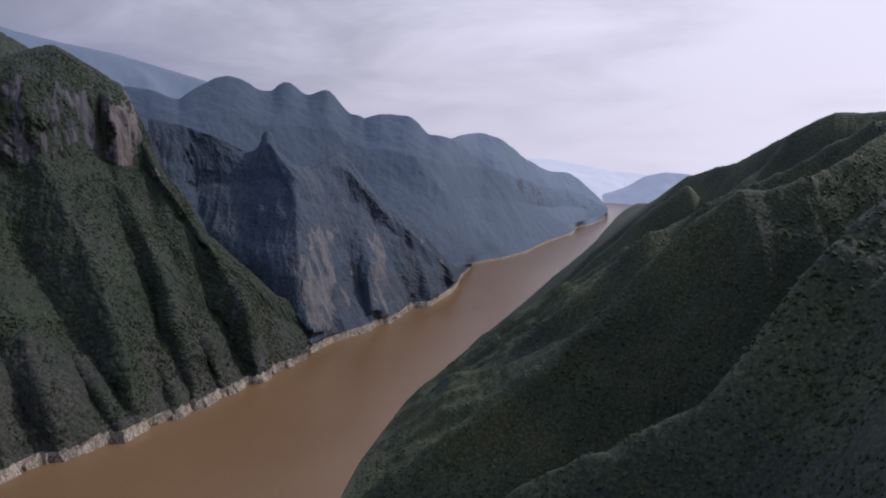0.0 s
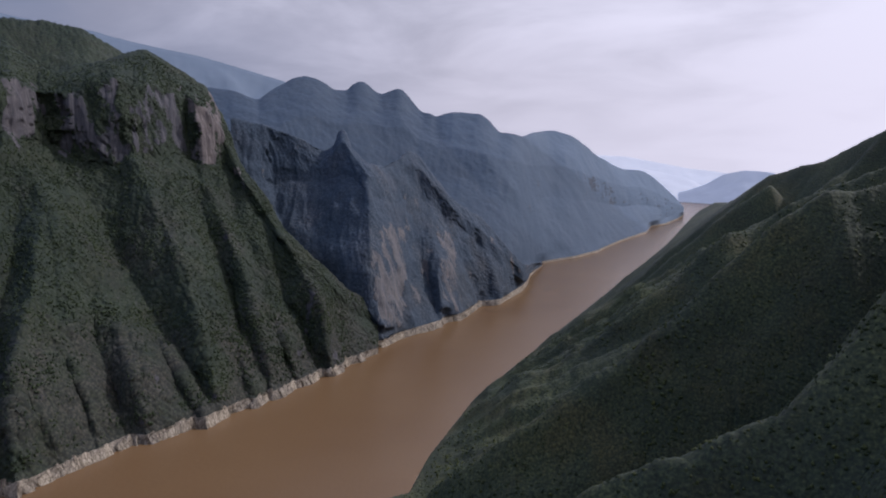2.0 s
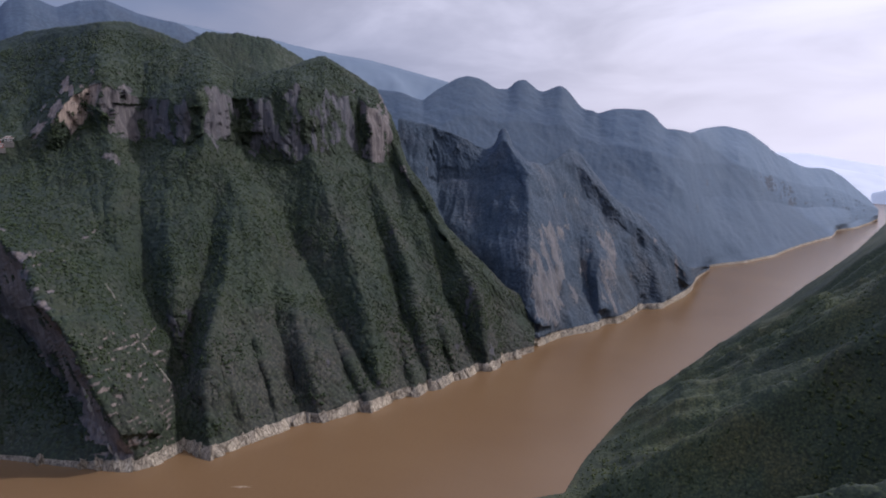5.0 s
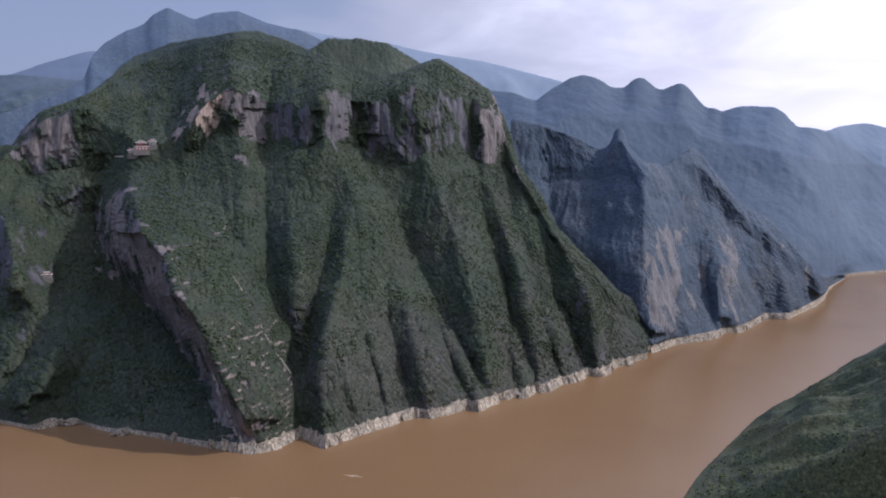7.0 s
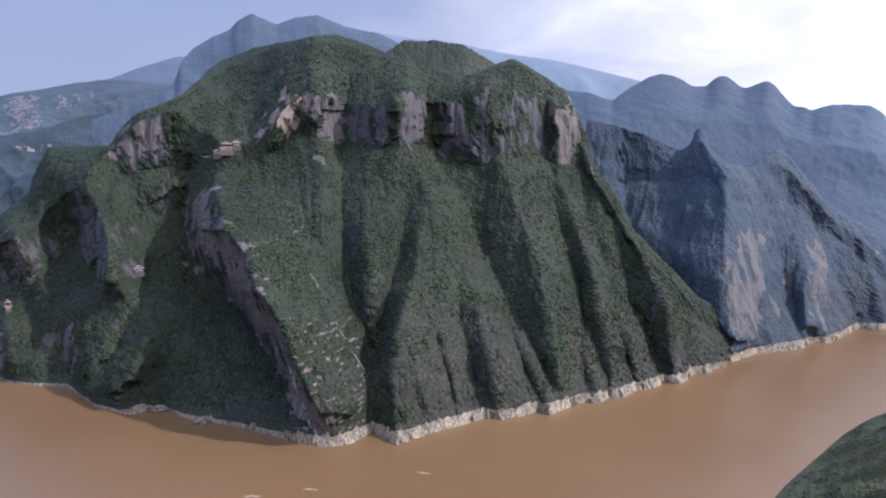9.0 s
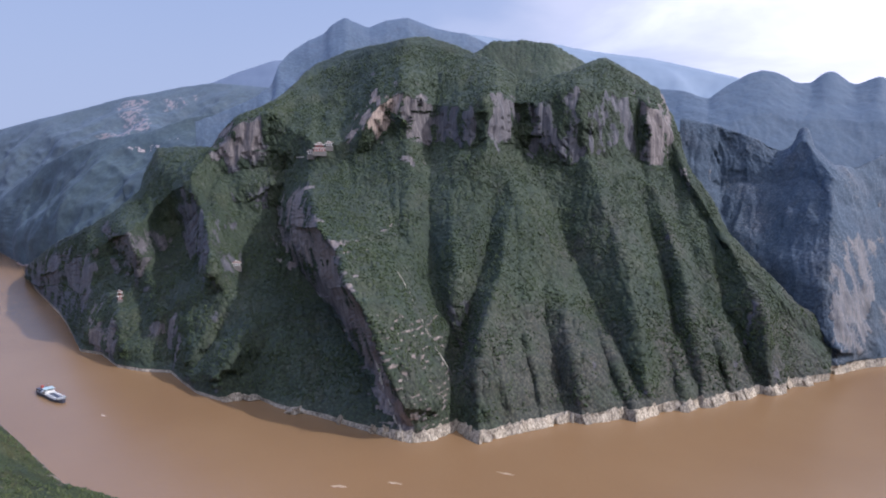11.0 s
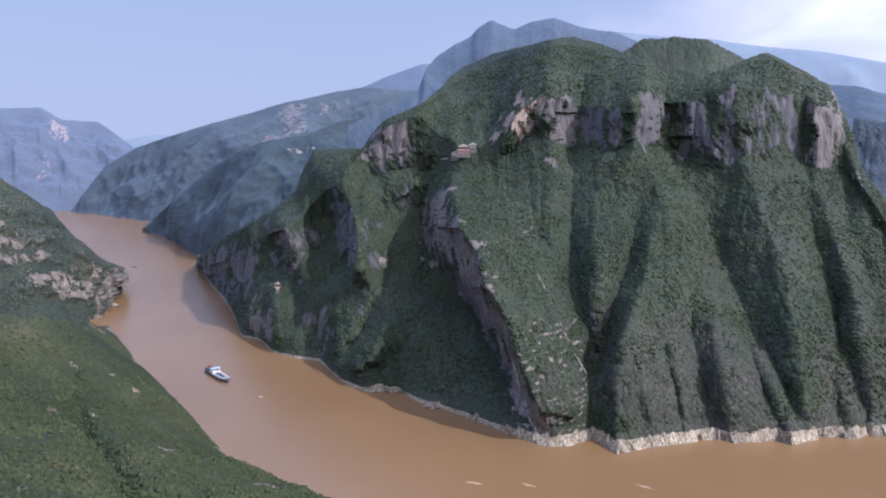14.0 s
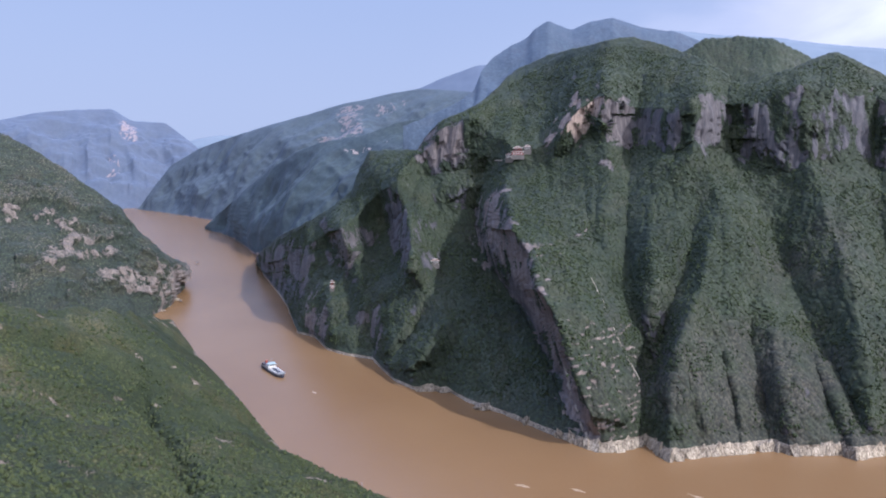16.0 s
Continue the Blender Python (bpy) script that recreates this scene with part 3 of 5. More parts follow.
HEADLAND_RIBS.append((0.64, 1.06, [(-22.52, 0.0021), (-22.31, -0.0281)], [(-21.81, 0.0058, 6), (-21.43, -0.0279, 8)]))
HEADLAND_RIBS.append((1.28, 2.55, [(-59.23, -0.2156), (-60.54, -0.2606), (-61.97, -0.2967)], [(-57.73, -0.2338, 30.6), (-59.08, -0.2707, 54.4), (-60.15, -0.3035, 37.4)]))
HEADLAND_RIBS.append((0.85, 1.28, [(-54.51, -0.3140), (-54.07, -0.3584)], [(-53.55, -0.3174, 13.6), (-52.62, -0.3658, 27.2)]))
HEADLAND_RIBS.append((0.60, 0.77, [(-51.86, -0.3159), (-51.06, -0.3740)], [(-51.42, -0.3161, 10.2), (-50.48, -0.3814, 20.4)]))
HEADLAND_RIBS.append((2.55, 5.10, [(-71.01, -0.1929), (-70.61, -0.2486)], [(-69.66, -0.1989, 40.8), (-69.55, -0.2483, 37.4)]))
HEADLAND_RIBS.append((1.70, 2.55, [(-63.89, -0.2479), (-63.53, -0.2901)], [(-62.33, -0.2499, 27.2), (-62.35, -0.3046, 34)]))
HEADLAND_RIBS.append((4.4, 2.55, [(-63.43, -0.0304), (-62.46, -0.0862), (-61.69, -0.1432)], [(-61.48, -0.0306, 50), (-60.59, -0.0789, 125), (-60.33, -0.1359, 105)]))
HEADLAND_RIBS.append((2.12, 2.55, [(-67.97, -0.0835), (-67.28, -0.1387)], [(-66.52, -0.0843, 66), (-65.78, -0.1241, 86)]))
HEADLAND_RIBS.append((0.43, 0.60, [(-47.60, -0.2866), (-46.23, -0.3442), (-45.34, -0.4097)], [(-47.31, -0.2867, 4), (-45.84, -0.3442, 6), (-44.84, -0.4133, 6)]))
HEADLAND_RIBS.append((1.28, 2.12, [(-67.88, -0.2095), (-67.81, -0.2661)], [(-67.22, -0.2145, 26), (-67.10, -0.2715, 24)]))
HEADLAND_RIBS.append((1.70, 2.55, [(-65.87, -0.1639), (-65.68, -0.2126)], [(-64.71, -0.1651, 34), (-64.47, -0.2141, 34)]))
HEADLAND_RIBS.append((1.28, 2.55, [(-72.48, -0.1333), (-71.67, -0.1880)], [(-71.69, -0.1304, 18), (-70.89, -0.1931, 20)]))
SPUR_SHORE = [
    (-22.98, 850), (-20.11, 830), (-18.2, 815), (-15.84, 805), (-14.9, 800), (-13.4, 800), (-12.07, 830), (-11.5, 843), (-10.92, 851), (-9.8, 882),
    (-8.82, 903), (-6.88, 932), (-6.16, 949), (-5.82, 977), (-4.47, 993), (-3.99, 1021), (-2.7, 1098), (-1.85, 1100), (-1.04, 1107), (-0.76, 1130),
    (0.73, 1222), (1.19, 1280), (1.46, 1398), (2.56, 1562),
]
SPUR_CLIFF_FOOT = [
    (-22.98, 966, 190), (-20.11, 977, 200), (-18.2, 986, 206), (-15.84, 1000, 203), (-14.9, 1003, 211), (-14.44, 1005, 215),
    (-13.97, 1005, 215), (-13.4, 1000, 211), (-12.07, 976, 188), (-10.67, 1009, 170), (-9.52, 1042, 176), (-8.62, 1066, 180),
    (-7.92, 1084, 174), (-6.98, 1093, 165), (-5.13, 1110, 138), (-2.85, 1170, 96), (-0.58, 1180, 49), (1, 1225, 20),
    (1.74, 1412, 9), (2.56, 1563, 1),
]
SPUR_CLIFF_TOP = [
    (-22.98, 973, 225), (-20.11, 986, 240), (-18.2, 995, 252), (-15.84, 1008, 228), (-14.9, 1014, 244), (-14.44, 1020, 261),
    (-13.97, 1020, 261), (-13.4, 1010, 240), (-12.07, 983, 211), (-10.67, 1019, 202), (-9.52, 1057, 217), (-8.62, 1087, 230),
    (-7.92, 1102, 221), (-6.98, 1103, 196), (-5.13, 1116, 155), (-2.85, 1178, 119), (-0.58, 1186, 67), (1, 1228, 32),
    (1.74, 1414, 16), (2.56, 1564, 2),
]
SPUR_CREST = [
    (-22.98, 983, 292), (-20.11, 999, 282), (-18.2, 1008, 270), (-17.4, 1010, 264), (-16.4, 1016, 255), (-15.6, 1024, 249), (-14.9, 1027, 256), (-14.44, 1035, 279),
    (-13.97, 1034, 278), (-13.4, 1018, 251), (-12.07, 996, 227), (-10.67, 1037, 226), (-9.52, 1076, 238), (-8.62, 1108, 252),
    (-7.92, 1121, 243), (-6.98, 1117, 213), (-5.13, 1129, 173), (-2.85, 1192, 137), (-0.58, 1199, 84), (1, 1240, 46),
    (1.74, 1420, 24), (2.56, 1566, 4),
]
SPUR_RIBS = []
SPUR_RIBS.append((1.70, 2.55, [(-19.20, 0.0513), (-19.73, -0.0008), (-19.58, -0.0658), (-18.25, -0.1240), (-14.51, -0.1929), (-11.72, -0.2540)], [(-13.99, 0.0398, 28), (-12.75, -0.0171, 42), (-11.01, -0.0793, 58), (-10.92, -0.1170, 62), (-11.22, -0.1593, 60), (-11.13, -0.2107, 52), (-10.80, -0.2629, 34)]))
SPUR_RIBS.append((0.64, 0.85, [(-10.40, -0.1339), (-9.77, -0.1765), (-9.19, -0.2281), (-8.94, -0.2542)], [(-9.96, -0.1339, 6), (-9.19, -0.1765, 9), (-8.56, -0.2281, 9), (-8.41, -0.2541, 6)]))
SPUR_RIBS.append((0.64, 0.85, [(-8.71, -0.1509), (-8.32, -0.1850), (-7.24, -0.2409)], [(-8.13, -0.1508, 5), (-7.64, -0.1849, 8), (-6.66, -0.2365, 6)]))
SPUR_RIBS.append((2.12, 1.91, [(-8.96, -0.0751), (-7.99, -0.1254), (-6.87, -0.1848), (-6.27, -0.2381)], [(-6.81, -0.0750, 10), (-6.03, -0.1168, 30), (-6.16, -0.1676, 40), (-5.69, -0.2319, 34)]))
SPUR_RIBS.append((1.70, 1.70, [(-6.35, -0.0501), (-4.89, -0.1166), (-3.66, -0.1670), (-2.53, -0.2075)], [(-3.98, -0.0499, 10), (-2.52, -0.1078, 34), (-1.53, -0.1578, 42), (-0.77, -0.2016, 34)]))
SPUR_RIBS.append((0.85, 1.06, [(-1.11, -0.1074), (-0.03, -0.1530), (0.67, -0.1838)], [(-0.41, -0.1072, 6), (0.72, -0.1527, 14), (1.13, -0.1802, 10)]))
SPUR_RIBS.append((1.06, 1.70, [(-9.67, 0.0400), (-8.96, -0.0089), (-7.30, -0.0501)], [(-8.73, 0.0440, 4), (-7.69, -0.0089, 8), (-5.40, -0.0542, 8)]))
GORGE_WALL_SHORE = [
    (-25.69, 1000), (-24.52, 1000), (-22.66, 1000), (-20.78, 1010), (-19.84, 1020), (-18.2, 1040),
    (-16.56, 1060), (-14.68, 1090), (-13.52, 1110), (-12.22, 1130), (-10.74, 1150), (-9.04, 1170),
    (-7.98, 1190), (-7.3, 1200), (-6.16, 1215), (-4.21, 1240), (-2.19, 1270), (-0.87, 1300),
    (1.04, 1400), (2.28, 1580), (3.1, 1610), (5.27, 1694), (7.04, 1818), (8.76, 2073),
    (10.25, 2271), (10.92, 2373), (11.1, 2605), (11.48, 2638), (12.31, 2726), (13.23, 3000), (13.77, 3328),
]
GORGE_WALL_CLIFF_FOOT = [
    (-25.69, 1279, 217), (-24.52, 1279, 217), (-22.66, 1279, 217), (-20.78, 1288, 217), (-19.84, 1312, 227), (-18.2, 1332, 227),
    (-16.56, 1352, 227), (-14.68, 1367, 216), (-13.52, 1386, 215), (-12.22, 1406, 215), (-10.74, 1426, 215), (-9.04, 1445, 215),
    (-7.98, 1450, 203), (-7.3, 1460, 203), (-6.16, 1459, 191), (-4.21, 1483, 191), (-2.19, 1498, 179), (-0.87, 1511, 167),
    (1.04, 1563, 153), (2.28, 1793, 142), (3.9, 1829, 141), (5.31, 1882, 133), (7.1, 2143, 112), (8.83, 2329, 87),
    (10.47, 2589, 83), (11.75, 2743, 66), (13.02, 2941, 46), (13.77, 3332, 11),
]
GORGE_WALL_CLIFF_TOP = [
    (-25.69, 1344, 282), (-24.52, 1355, 293), (-22.66, 1355, 293), (-20.78, 1354, 282), (-19.84, 1379, 294), (-18.2, 1424, 319),
    (-16.56, 1458, 333), (-14.68, 1461, 309), (-13.52, 1481, 310), (-12.22, 1509, 318), (-10.74, 1516, 306), (-9.04, 1543, 313),
    (-7.98, 1534, 287), (-7.3, 1532, 275), (-6.16, 1530, 262), (-4.21, 1555, 263), (-2.19, 1569, 250), (-0.87, 1583, 238),
    (1.04, 1636, 225), (2.28, 1876, 225), (3.9, 1912, 224), (5.31, 1959, 210), (7.1, 2213, 183), (8.83, 2395, 153),
    (10.47, 2652, 146), (11.75, 2790, 113), (13.02, 2967, 71), (13.77, 3336, 16),
]
GORGE_WALL_CREST = [
    (-25.69, 1464, 357), (-24.52, 1501, 384), (-22.66, 1493, 379), (-20.78, 1481, 361), (-19.86, 1521, 382), (-19.31, 1540, 392),
    (-18.71, 1560, 403), (-18.03, 1581, 417), (-17.11, 1601, 425), (-16.2, 1612, 423), (-15.52, 1611, 413), (-14.84, 1609, 399),
    (-14.28, 1622, 398), (-13.68, 1638, 399), (-13.21, 1653, 414), (-12.75, 1669, 423), (-12.29, 1685, 422), (-11.82, 1680, 411),
    (-11.36, 1674, 398), (-10.9, 1668, 395), (-10.2, 1681, 402), (-9.5, 1696, 411), (-9.04, 1704, 404), (-8.57, 1692, 385),
    (-8.1, 1681, 367), (-7.64, 1669, 352),
]
GORGE_WALL_CREST += [
    (-6.94, 1663, 349), (-6.47, 1666, 341), (-5.77, 1677, 348), (-5.08, 1691, 354), (-4.15, 1708, 354), (-2.76, 1714, 350),
    (-2.06, 1713, 336), (-1.59, 1707, 318), (-1.13, 1700, 306), (0.02, 1729, 305), (0.71, 1751, 298), (1.39, 1856, 310),
    (2.29, 2041, 322), (3.18, 2065, 328), (4.08, 2089, 319), (4.97, 2112, 308), (5.88, 2195, 283), (6.78, 2301, 255),
    (7.22, 2349, 246), (8.11, 2433, 224), (8.98, 2530, 208), (9.82, 2665, 207), (10.46, 2762, 202), (11.53, 2864, 162),
    (12.82, 2996, 96), (13.51, 3259, 45), (13.77, 3343, 18),
]
GORGE_RIBS = []
GORGE_RIBS.append((2.55, 2.98, [(-6.39, 0.0673), (-5.44, 0.0237), (-2.59, -0.0334), (0.73, -0.0903), (3.34, -0.1388)], [(-4.06, 0.0671, 16), (-2.87, 0.0236, 16), (-0.03, -0.0331, 16), (3.03, -0.0896, 16), (5.15, -0.1336, 16)]))
GORGE_RIBS.append((2.98, 2.98, [(0.71, 0.0394), (4.48, -0.0086), (7.42, -0.0480), (9.64, -0.0788), (10.99, -0.0938)], [(2.38, 0.0391, 20), (6.24, -0.0086, 20), (9.14, -0.0475, 20), (11.12, -0.0781, 20), (12.27, -0.0891, 20)]))
GORGE_RIBS.append((2.12, 2.12, [(7.08, 0.0072), (8.44, -0.0202), (9.78, -0.0473), (11.74, -0.0739), (12.79, -0.0818)], [(8.16, 0.0071, 16), (9.72, -0.0200, 16), (11.04, -0.0469, 16), (12.76, -0.0695, 16), (13.38, -0.0753, 16)]))
HILL_BACK = [
    (-43.13, 720, 1040, 350), (-40.86, 720, 1050, 384), (-39.5, 720, 1080, 398), (-37.71, 720, 1100, 420),
    (-35.49, 720, 1120, 425), (-33.29, 720, 1120, 421), (-30.67, 720, 1130, 395), (-28.48, 720, 1130, 355),
]
MASSIF = [
    (-61.48, 1260, 1400, 310), (-59.15, 1200, 1420, 334), (-57.05, 1130, 1440, 362), (-55.61, 1080, 1460, 390), (-55.29, 1050, 1490, 415),
    (-55.06, 1030, 1520, 436), (-54.04, 1000, 1570, 474), (-52.66, 970, 1600, 504), (-51.38, 945, 1620, 524),
    (-50.79, 921, 1630, 545), (-49.73, 903, 1640, 567), (-47.79, 938, 1650, 547),
    (-46.41, 940, 1680, 569), (-44.58, 943, 1700, 582), (-42.27, 992, 1720, 560), (-39.53, 1034, 1750, 551),
    (-37.25, 1100, 1780, 523), (-34.98, 1182, 1800, 475),
]
RIDGE_FAR = [
    (-45.03, 2225, 3000, 596), (-42.61, 2053, 3000, 728), (-40.19, 1974, 3000, 789), (-36.12, 2053, 3050, 766),
    (-32.71, 2078, 3050, 747), (-29.19, 2171, 3100, 714), (-25.12, 2256, 3150, 687), (-21.91, 2357, 3200, 648),
    (-18.66, 2465, 3250, 603), (-15.86, 2594, 3300, 543), (-12.12, 2802, 3300, 382),
]
PLATEAU = [
    (-65.91, 2867, 3500, 395), (-63.69, 2670, 3500, 546), (-59.72, 2555, 3500, 621), (-57.91, 2488, 3500, 672),
    (-55.17, 2412, 3500, 732), (-52.42, 2390, 3500, 739), (-48.72, 2423, 3500, 716), (-45.44, 2714, 3500, 492),
]
SCAR_HILL = [
    (-82.34, 3700, 3700, -22), (-80.86, 3500, 3690, 114), (-79.58, 3300, 3668, 221), (-77.47, 3000, 3505, 303),
    (-75.33, 2700, 3277, 346), (-72.27, 2400, 3058, 395), (-69.13, 2250, 2982, 439), (-66.4, 2150, 2959, 485),
    (-64.56, 2100, 2937, 502), (-62.25, 2050, 2937, 532), (-59.92, 2000, 2918, 551), (-57.12, 1950, 2846, 538),
    (-54.33, 1900, 2765, 519),
]
LEFT_SPUR = [
    (-77.24, 2500, 2521, 14), (-75.48, 2250, 2386, 95), (-73.69, 1850, 2097, 173), (-71.89, 1650, 1976, 228),
    (-70.08, 1500, 1879, 265), (-68.26, 1400, 1811, 288), (-64.57, 1300, 1738, 307), (-61.78, 1250, 1736, 340),
    (-58.98, 1200, 1715, 352), (-57.2, 1180, 1705, 350), (-55.0, 1160, 1690, 338),
]
FAR_LEFT = [
    (-94.99, 3600, 4117, 362), (-92.5, 3600, 4181, 406), (-90.53, 3650, 4287, 446), (-88.46, 3650, 4353, 492),
    (-86.33, 3700, 4444, 521), (-83.54, 3750, 4525, 542), (-82.24, 3800, 4478, 475), (-79.87, 3850, 4521, 470),
    (-78.68, 3850, 4413, 394), (-77.47, 3900, 4348, 314), (-76.3, 3900, 4046, 102),
]
PALE_LEFT = [
    (-79.53, 4326, 4750, 326), (-78.29, 4267, 4750, 371), (-76.18, 4215, 4750, 411), (-74.04, 4209, 4750, 415),
    (-71.85, 4243, 4750, 389),
]
PALE_RIGHT = [
    (4.54, 4477, 4800, 248), (6.87, 4422, 4800, 290), (9.19, 4438, 4800, 278), (11.49, 4489, 4800, 239),
    (13.75, 4539, 4800, 201), (15.97, 4568, 4800, 178), (19, 4616, 4800, 141), (21.51, 4624, 4800, 135),
]
FAR_RIGHT = [
    (11.55, 4525, 4550, 19), (13.8, 4362, 4450, 68), (15.12, 4263, 4400, 105), (16.41, 4130, 4350, 169),
    (17.91, 4048, 4300, 193), (19.62, 4010, 4250, 184), (21.51, 4009, 4200, 146), (23.15, 3998, 4150, 117),
]
FAR_RIGHT_B = [
    (8.28, 4327, 4600, 209), (10.13, 4337, 4600, 202), (11.96, 4376, 4600, 172), (13.77, 4414, 4600, 143),
    (15.13, 4494, 4600, 81),
]
ROCKY_HILL = [
    (-98.29, 900, 1340, 308), (-94.32, 950, 1383, 303), (-90.59, 990, 1385, 276), (-89.29, 1000, 1365, 256),
    (-87.26, 1020, 1335, 220), (-85.51, 1040, 1308, 187), (-83.68, 1070, 1295, 157), (-82.01, 1100, 1254, 108),
    (-80.26, 1170, 1264, 66), (-79.12, 1520, 1537, 12),
]


BANDS = []
EYE_BEND, EYE_GORGE = (-5.7, -16.6, 230.5), (-2.7, -5.2, 229.7)


def carve(p, eye, ribs):
    """How far each place of a front stands out or lies back: steep flanks climb from gullies to rib edges, broad faces fall away behind."""
    d = p - np.array(eye)
    az, rise = np.degrees(np.arctan2(d[..., 0], d[..., 1])), d[..., 2] / np.hypot(d[..., 0], d[..., 1])
    out = np.zeros(az.shape)
    for before, behind, gully, nose in ribs:
        g, n = np.array(gully)[::-1], np.array(nose)[::-1]
        lo, hi = n[0, 1], n[-1, 1]
        depth = np.interp(rise, [lo - 0.05, *n[:, 1], hi + 0.045], [0.0, *n[:, 2], 0.0])
        a, b = np.interp(rise, g[:, 1], g[:, 0]), np.interp(rise, n[:, 1], n[:, 0])
        b = np.maximum(b, a + 0.15)
        f = np.select([az < a - before, az < a, az < b, az < b + behind],
                      [0 * az, -0.45 * (az - a + before) / before, -0.45 + (az - a) / (b - a), 0.55 * (1 - (az - b) / behind)], 0.0)
        out += depth * f
    return out, az, rise


def mountain(labels, shore, foot, top, crest, ribs, eye, az0, az1, step, counts, mats, cuts=(), band_h=7.5, tree=2.6, seed=0.0, rill=1.6, rough=1.0, patches=(), blur=2, even=3, ragged=1.0, dry=0.0, haze_steps=(), fine=(-99, -98), ledges=(), stony=0.55, walls=()):
    """A mountain front that rises from the river: bare band, ribbed wooded slope, cliffs and wooded top."""
    az = np.arange(az0, az1, step)
    edge = soften(over(shore, az, 1), 1)
    rs = edge + (soften(edge, int(2.6 / step)) - edge) * np.interp(az, fine, (0, 1))
    rf, zf, rt, zt, rc = (soften(over(k, az, c), even) for k, c in ((foot, 1), (foot, 2), (top, 1), (top, 2), (crest, 1)))
    zc = soften(over(crest, az, 2), 3)
    line = np.stack([az * 9.0, az * 0 + 3.1 + seed, az * 0], -1)
    for z, r, shift in ((zf, rf, 0), (zt, rt, 40)):
        jag = fbm(line + shift, 15, 4) * 8 * ragged * np.clip((zt - zf) / 40, 0, 1)
        z += jag
        r += jag * 0.7
    bh = np.minimum(band_h * np.interp(az, (-62, -50, -44), (0.35, 0.45, 1.0)), np.maximum(zf * 0.5, 2))
    p = sweep(az, [(rs - 2, rs * 0 - 6), (rs + 4, bh), (rf, zf), (rt, zt), (rc, zc), (rc + 90, zc - 25), (rc + 420, zc * 0 - 8)], counts)
    n_band, n_slope, n_cliff, n_top = counts[:4]
    rows, e = p.shape[0], n_band + n_slope
    level = np.concatenate([np.zeros(n_band), np.linspace(0, 1, n_slope), 1 + np.linspace(0, 0.5, rows - e)])
    lev2 = np.repeat(level[:, None], len(az), 1)
    fade = np.ones(rows)
    fade[e + n_cliff:e + n_cliff + n_top] = np.linspace(1.0, 0.0, n_top) ** 0.7
    fade[e + n_cliff + n_top:] = 0
    relief, va, vr = carve(p, eye, ribs)
    for _ in range(blur):
        relief[:, 1:-1] = (relief[:, :-2] + 2 * relief[:, 1:-1] + relief[:, 2:]) / 4
    # rills run down the slope beside the ribs
    wander = fbm(np.stack([va * 0.3, vr * 9, va * 0 + seed], -1).reshape(-1, 3), 1.0, 2).reshape(va.shape)
    rill_at = np.stack([va * 0.9 + vr * 9.0 + wander * 1.2, vr * 4.0, va * 0 + 0.7 + seed], -1).reshape(-1, 3)
    small = np.clip(zc / 130, 0.05, 1)[None, :]
    relief += ridged(rill_at, 1.0, 3).reshape(relief.shape) * rill * small * np.clip(lev2 * 6, 0.2, 1)
    w = np.clip(p[..., 2] / 26, 0, 1)
    w = w * w * (3 - 2 * w)
    relief = (relief * w + (rs - edge)[None, :] * (1 - w)) * fade[:, None]
    d = p - np.array(eye)
    d /= np.linalg.norm(d, axis=-1, keepdims=True)
    d[..., 2] *= np.clip(p[..., 2] / 70, 0, 1)
    p = p - d * relief[..., None]
    flat = p.reshape(-1, 3) + seed
    shape = p.shape[:2]
    wet = np.clip(p[..., 2] / 10, 0, 1)
    nrm = normals_of(p)
    calm = np.ones(rows)
    calm[e + n_cliff + n_top // 2:] = np.linspace(1, 0.3, rows - e - n_cliff - n_top // 2)
    big = (fbm(flat, 60, 4) * 3.5 + ridged(flat * (1, 1, 0.35), 26, 3) * 1.5).reshape(shape) * small
    p = p + nrm * (big * rough * wet * calm[:, None])[..., None]
    nrm = normals_of(p)
    steep = np.clip((0.36 - nrm[..., 2]) / 0.22, 0, 1)
    spot = fbm(flat, 45, 4).reshape(shape)
    streaks = fbm(flat * (1, 1, 0.25), 14, 4, 0.6).reshape(shape)
    rock = np.clip(steep * stony + spot * 0.22 + streaks * 0.40 - 0.22, 0, 1)
    tan_sunlit, bare = np.zeros(shape), np.zeros(shape)
    # cliffs, walls and slabs that stand bare of wood
    for a0, a1, r0, r1, lean, gain, tan in patches:
        mid = (a0 + a1) / 2 + lean * (vr - (r0 + r1) / 2) / (r1 - r0)
        f = np.clip(2.2 - 2.0 * np.abs(va - mid) / ((a1 - a0) / 2) + 0.5 * streaks, 0, 1) * np.clip((vr - r0) / 0.012 + streaks, 0, 1) * np.clip((r1 - vr) / 0.012 + streaks, 0, 1)
        f *= np.clip((0.80 - nrm[..., 2]) / 0.3, 0.1, 1)
        bare = np.maximum(bare, f * gain)
        tan_sunlit = np.maximum(tan_sunlit, f * tan)
    # bare flanks between a gully and its rib's edge
    for which, r0, r1, gain, tan in walls:
        g, n = np.array(ribs[which][2])[::-1], np.array(ribs[which][3])[::-1]
        a, b = np.interp(vr, g[:, 1], g[:, 0]), np.interp(vr, n[:, 1], n[:, 0])
        f = np.clip((va - a) / (b - a) * 4 + streaks * 1.5, 0, 1) * np.clip((b - 0.25 - va) / (b - a) * 6 + streaks * 2 + 0.3, 0, 1)
        f *= np.clip((vr - r0) / 0.02 + streaks, 0, 1) * np.clip((r1 - vr) / 0.012 + streaks, 0, 1)
        bare = np.maximum(bare, f * gain)
        tan_sunlit = np.maximum(tan_sunlit, f * tan)
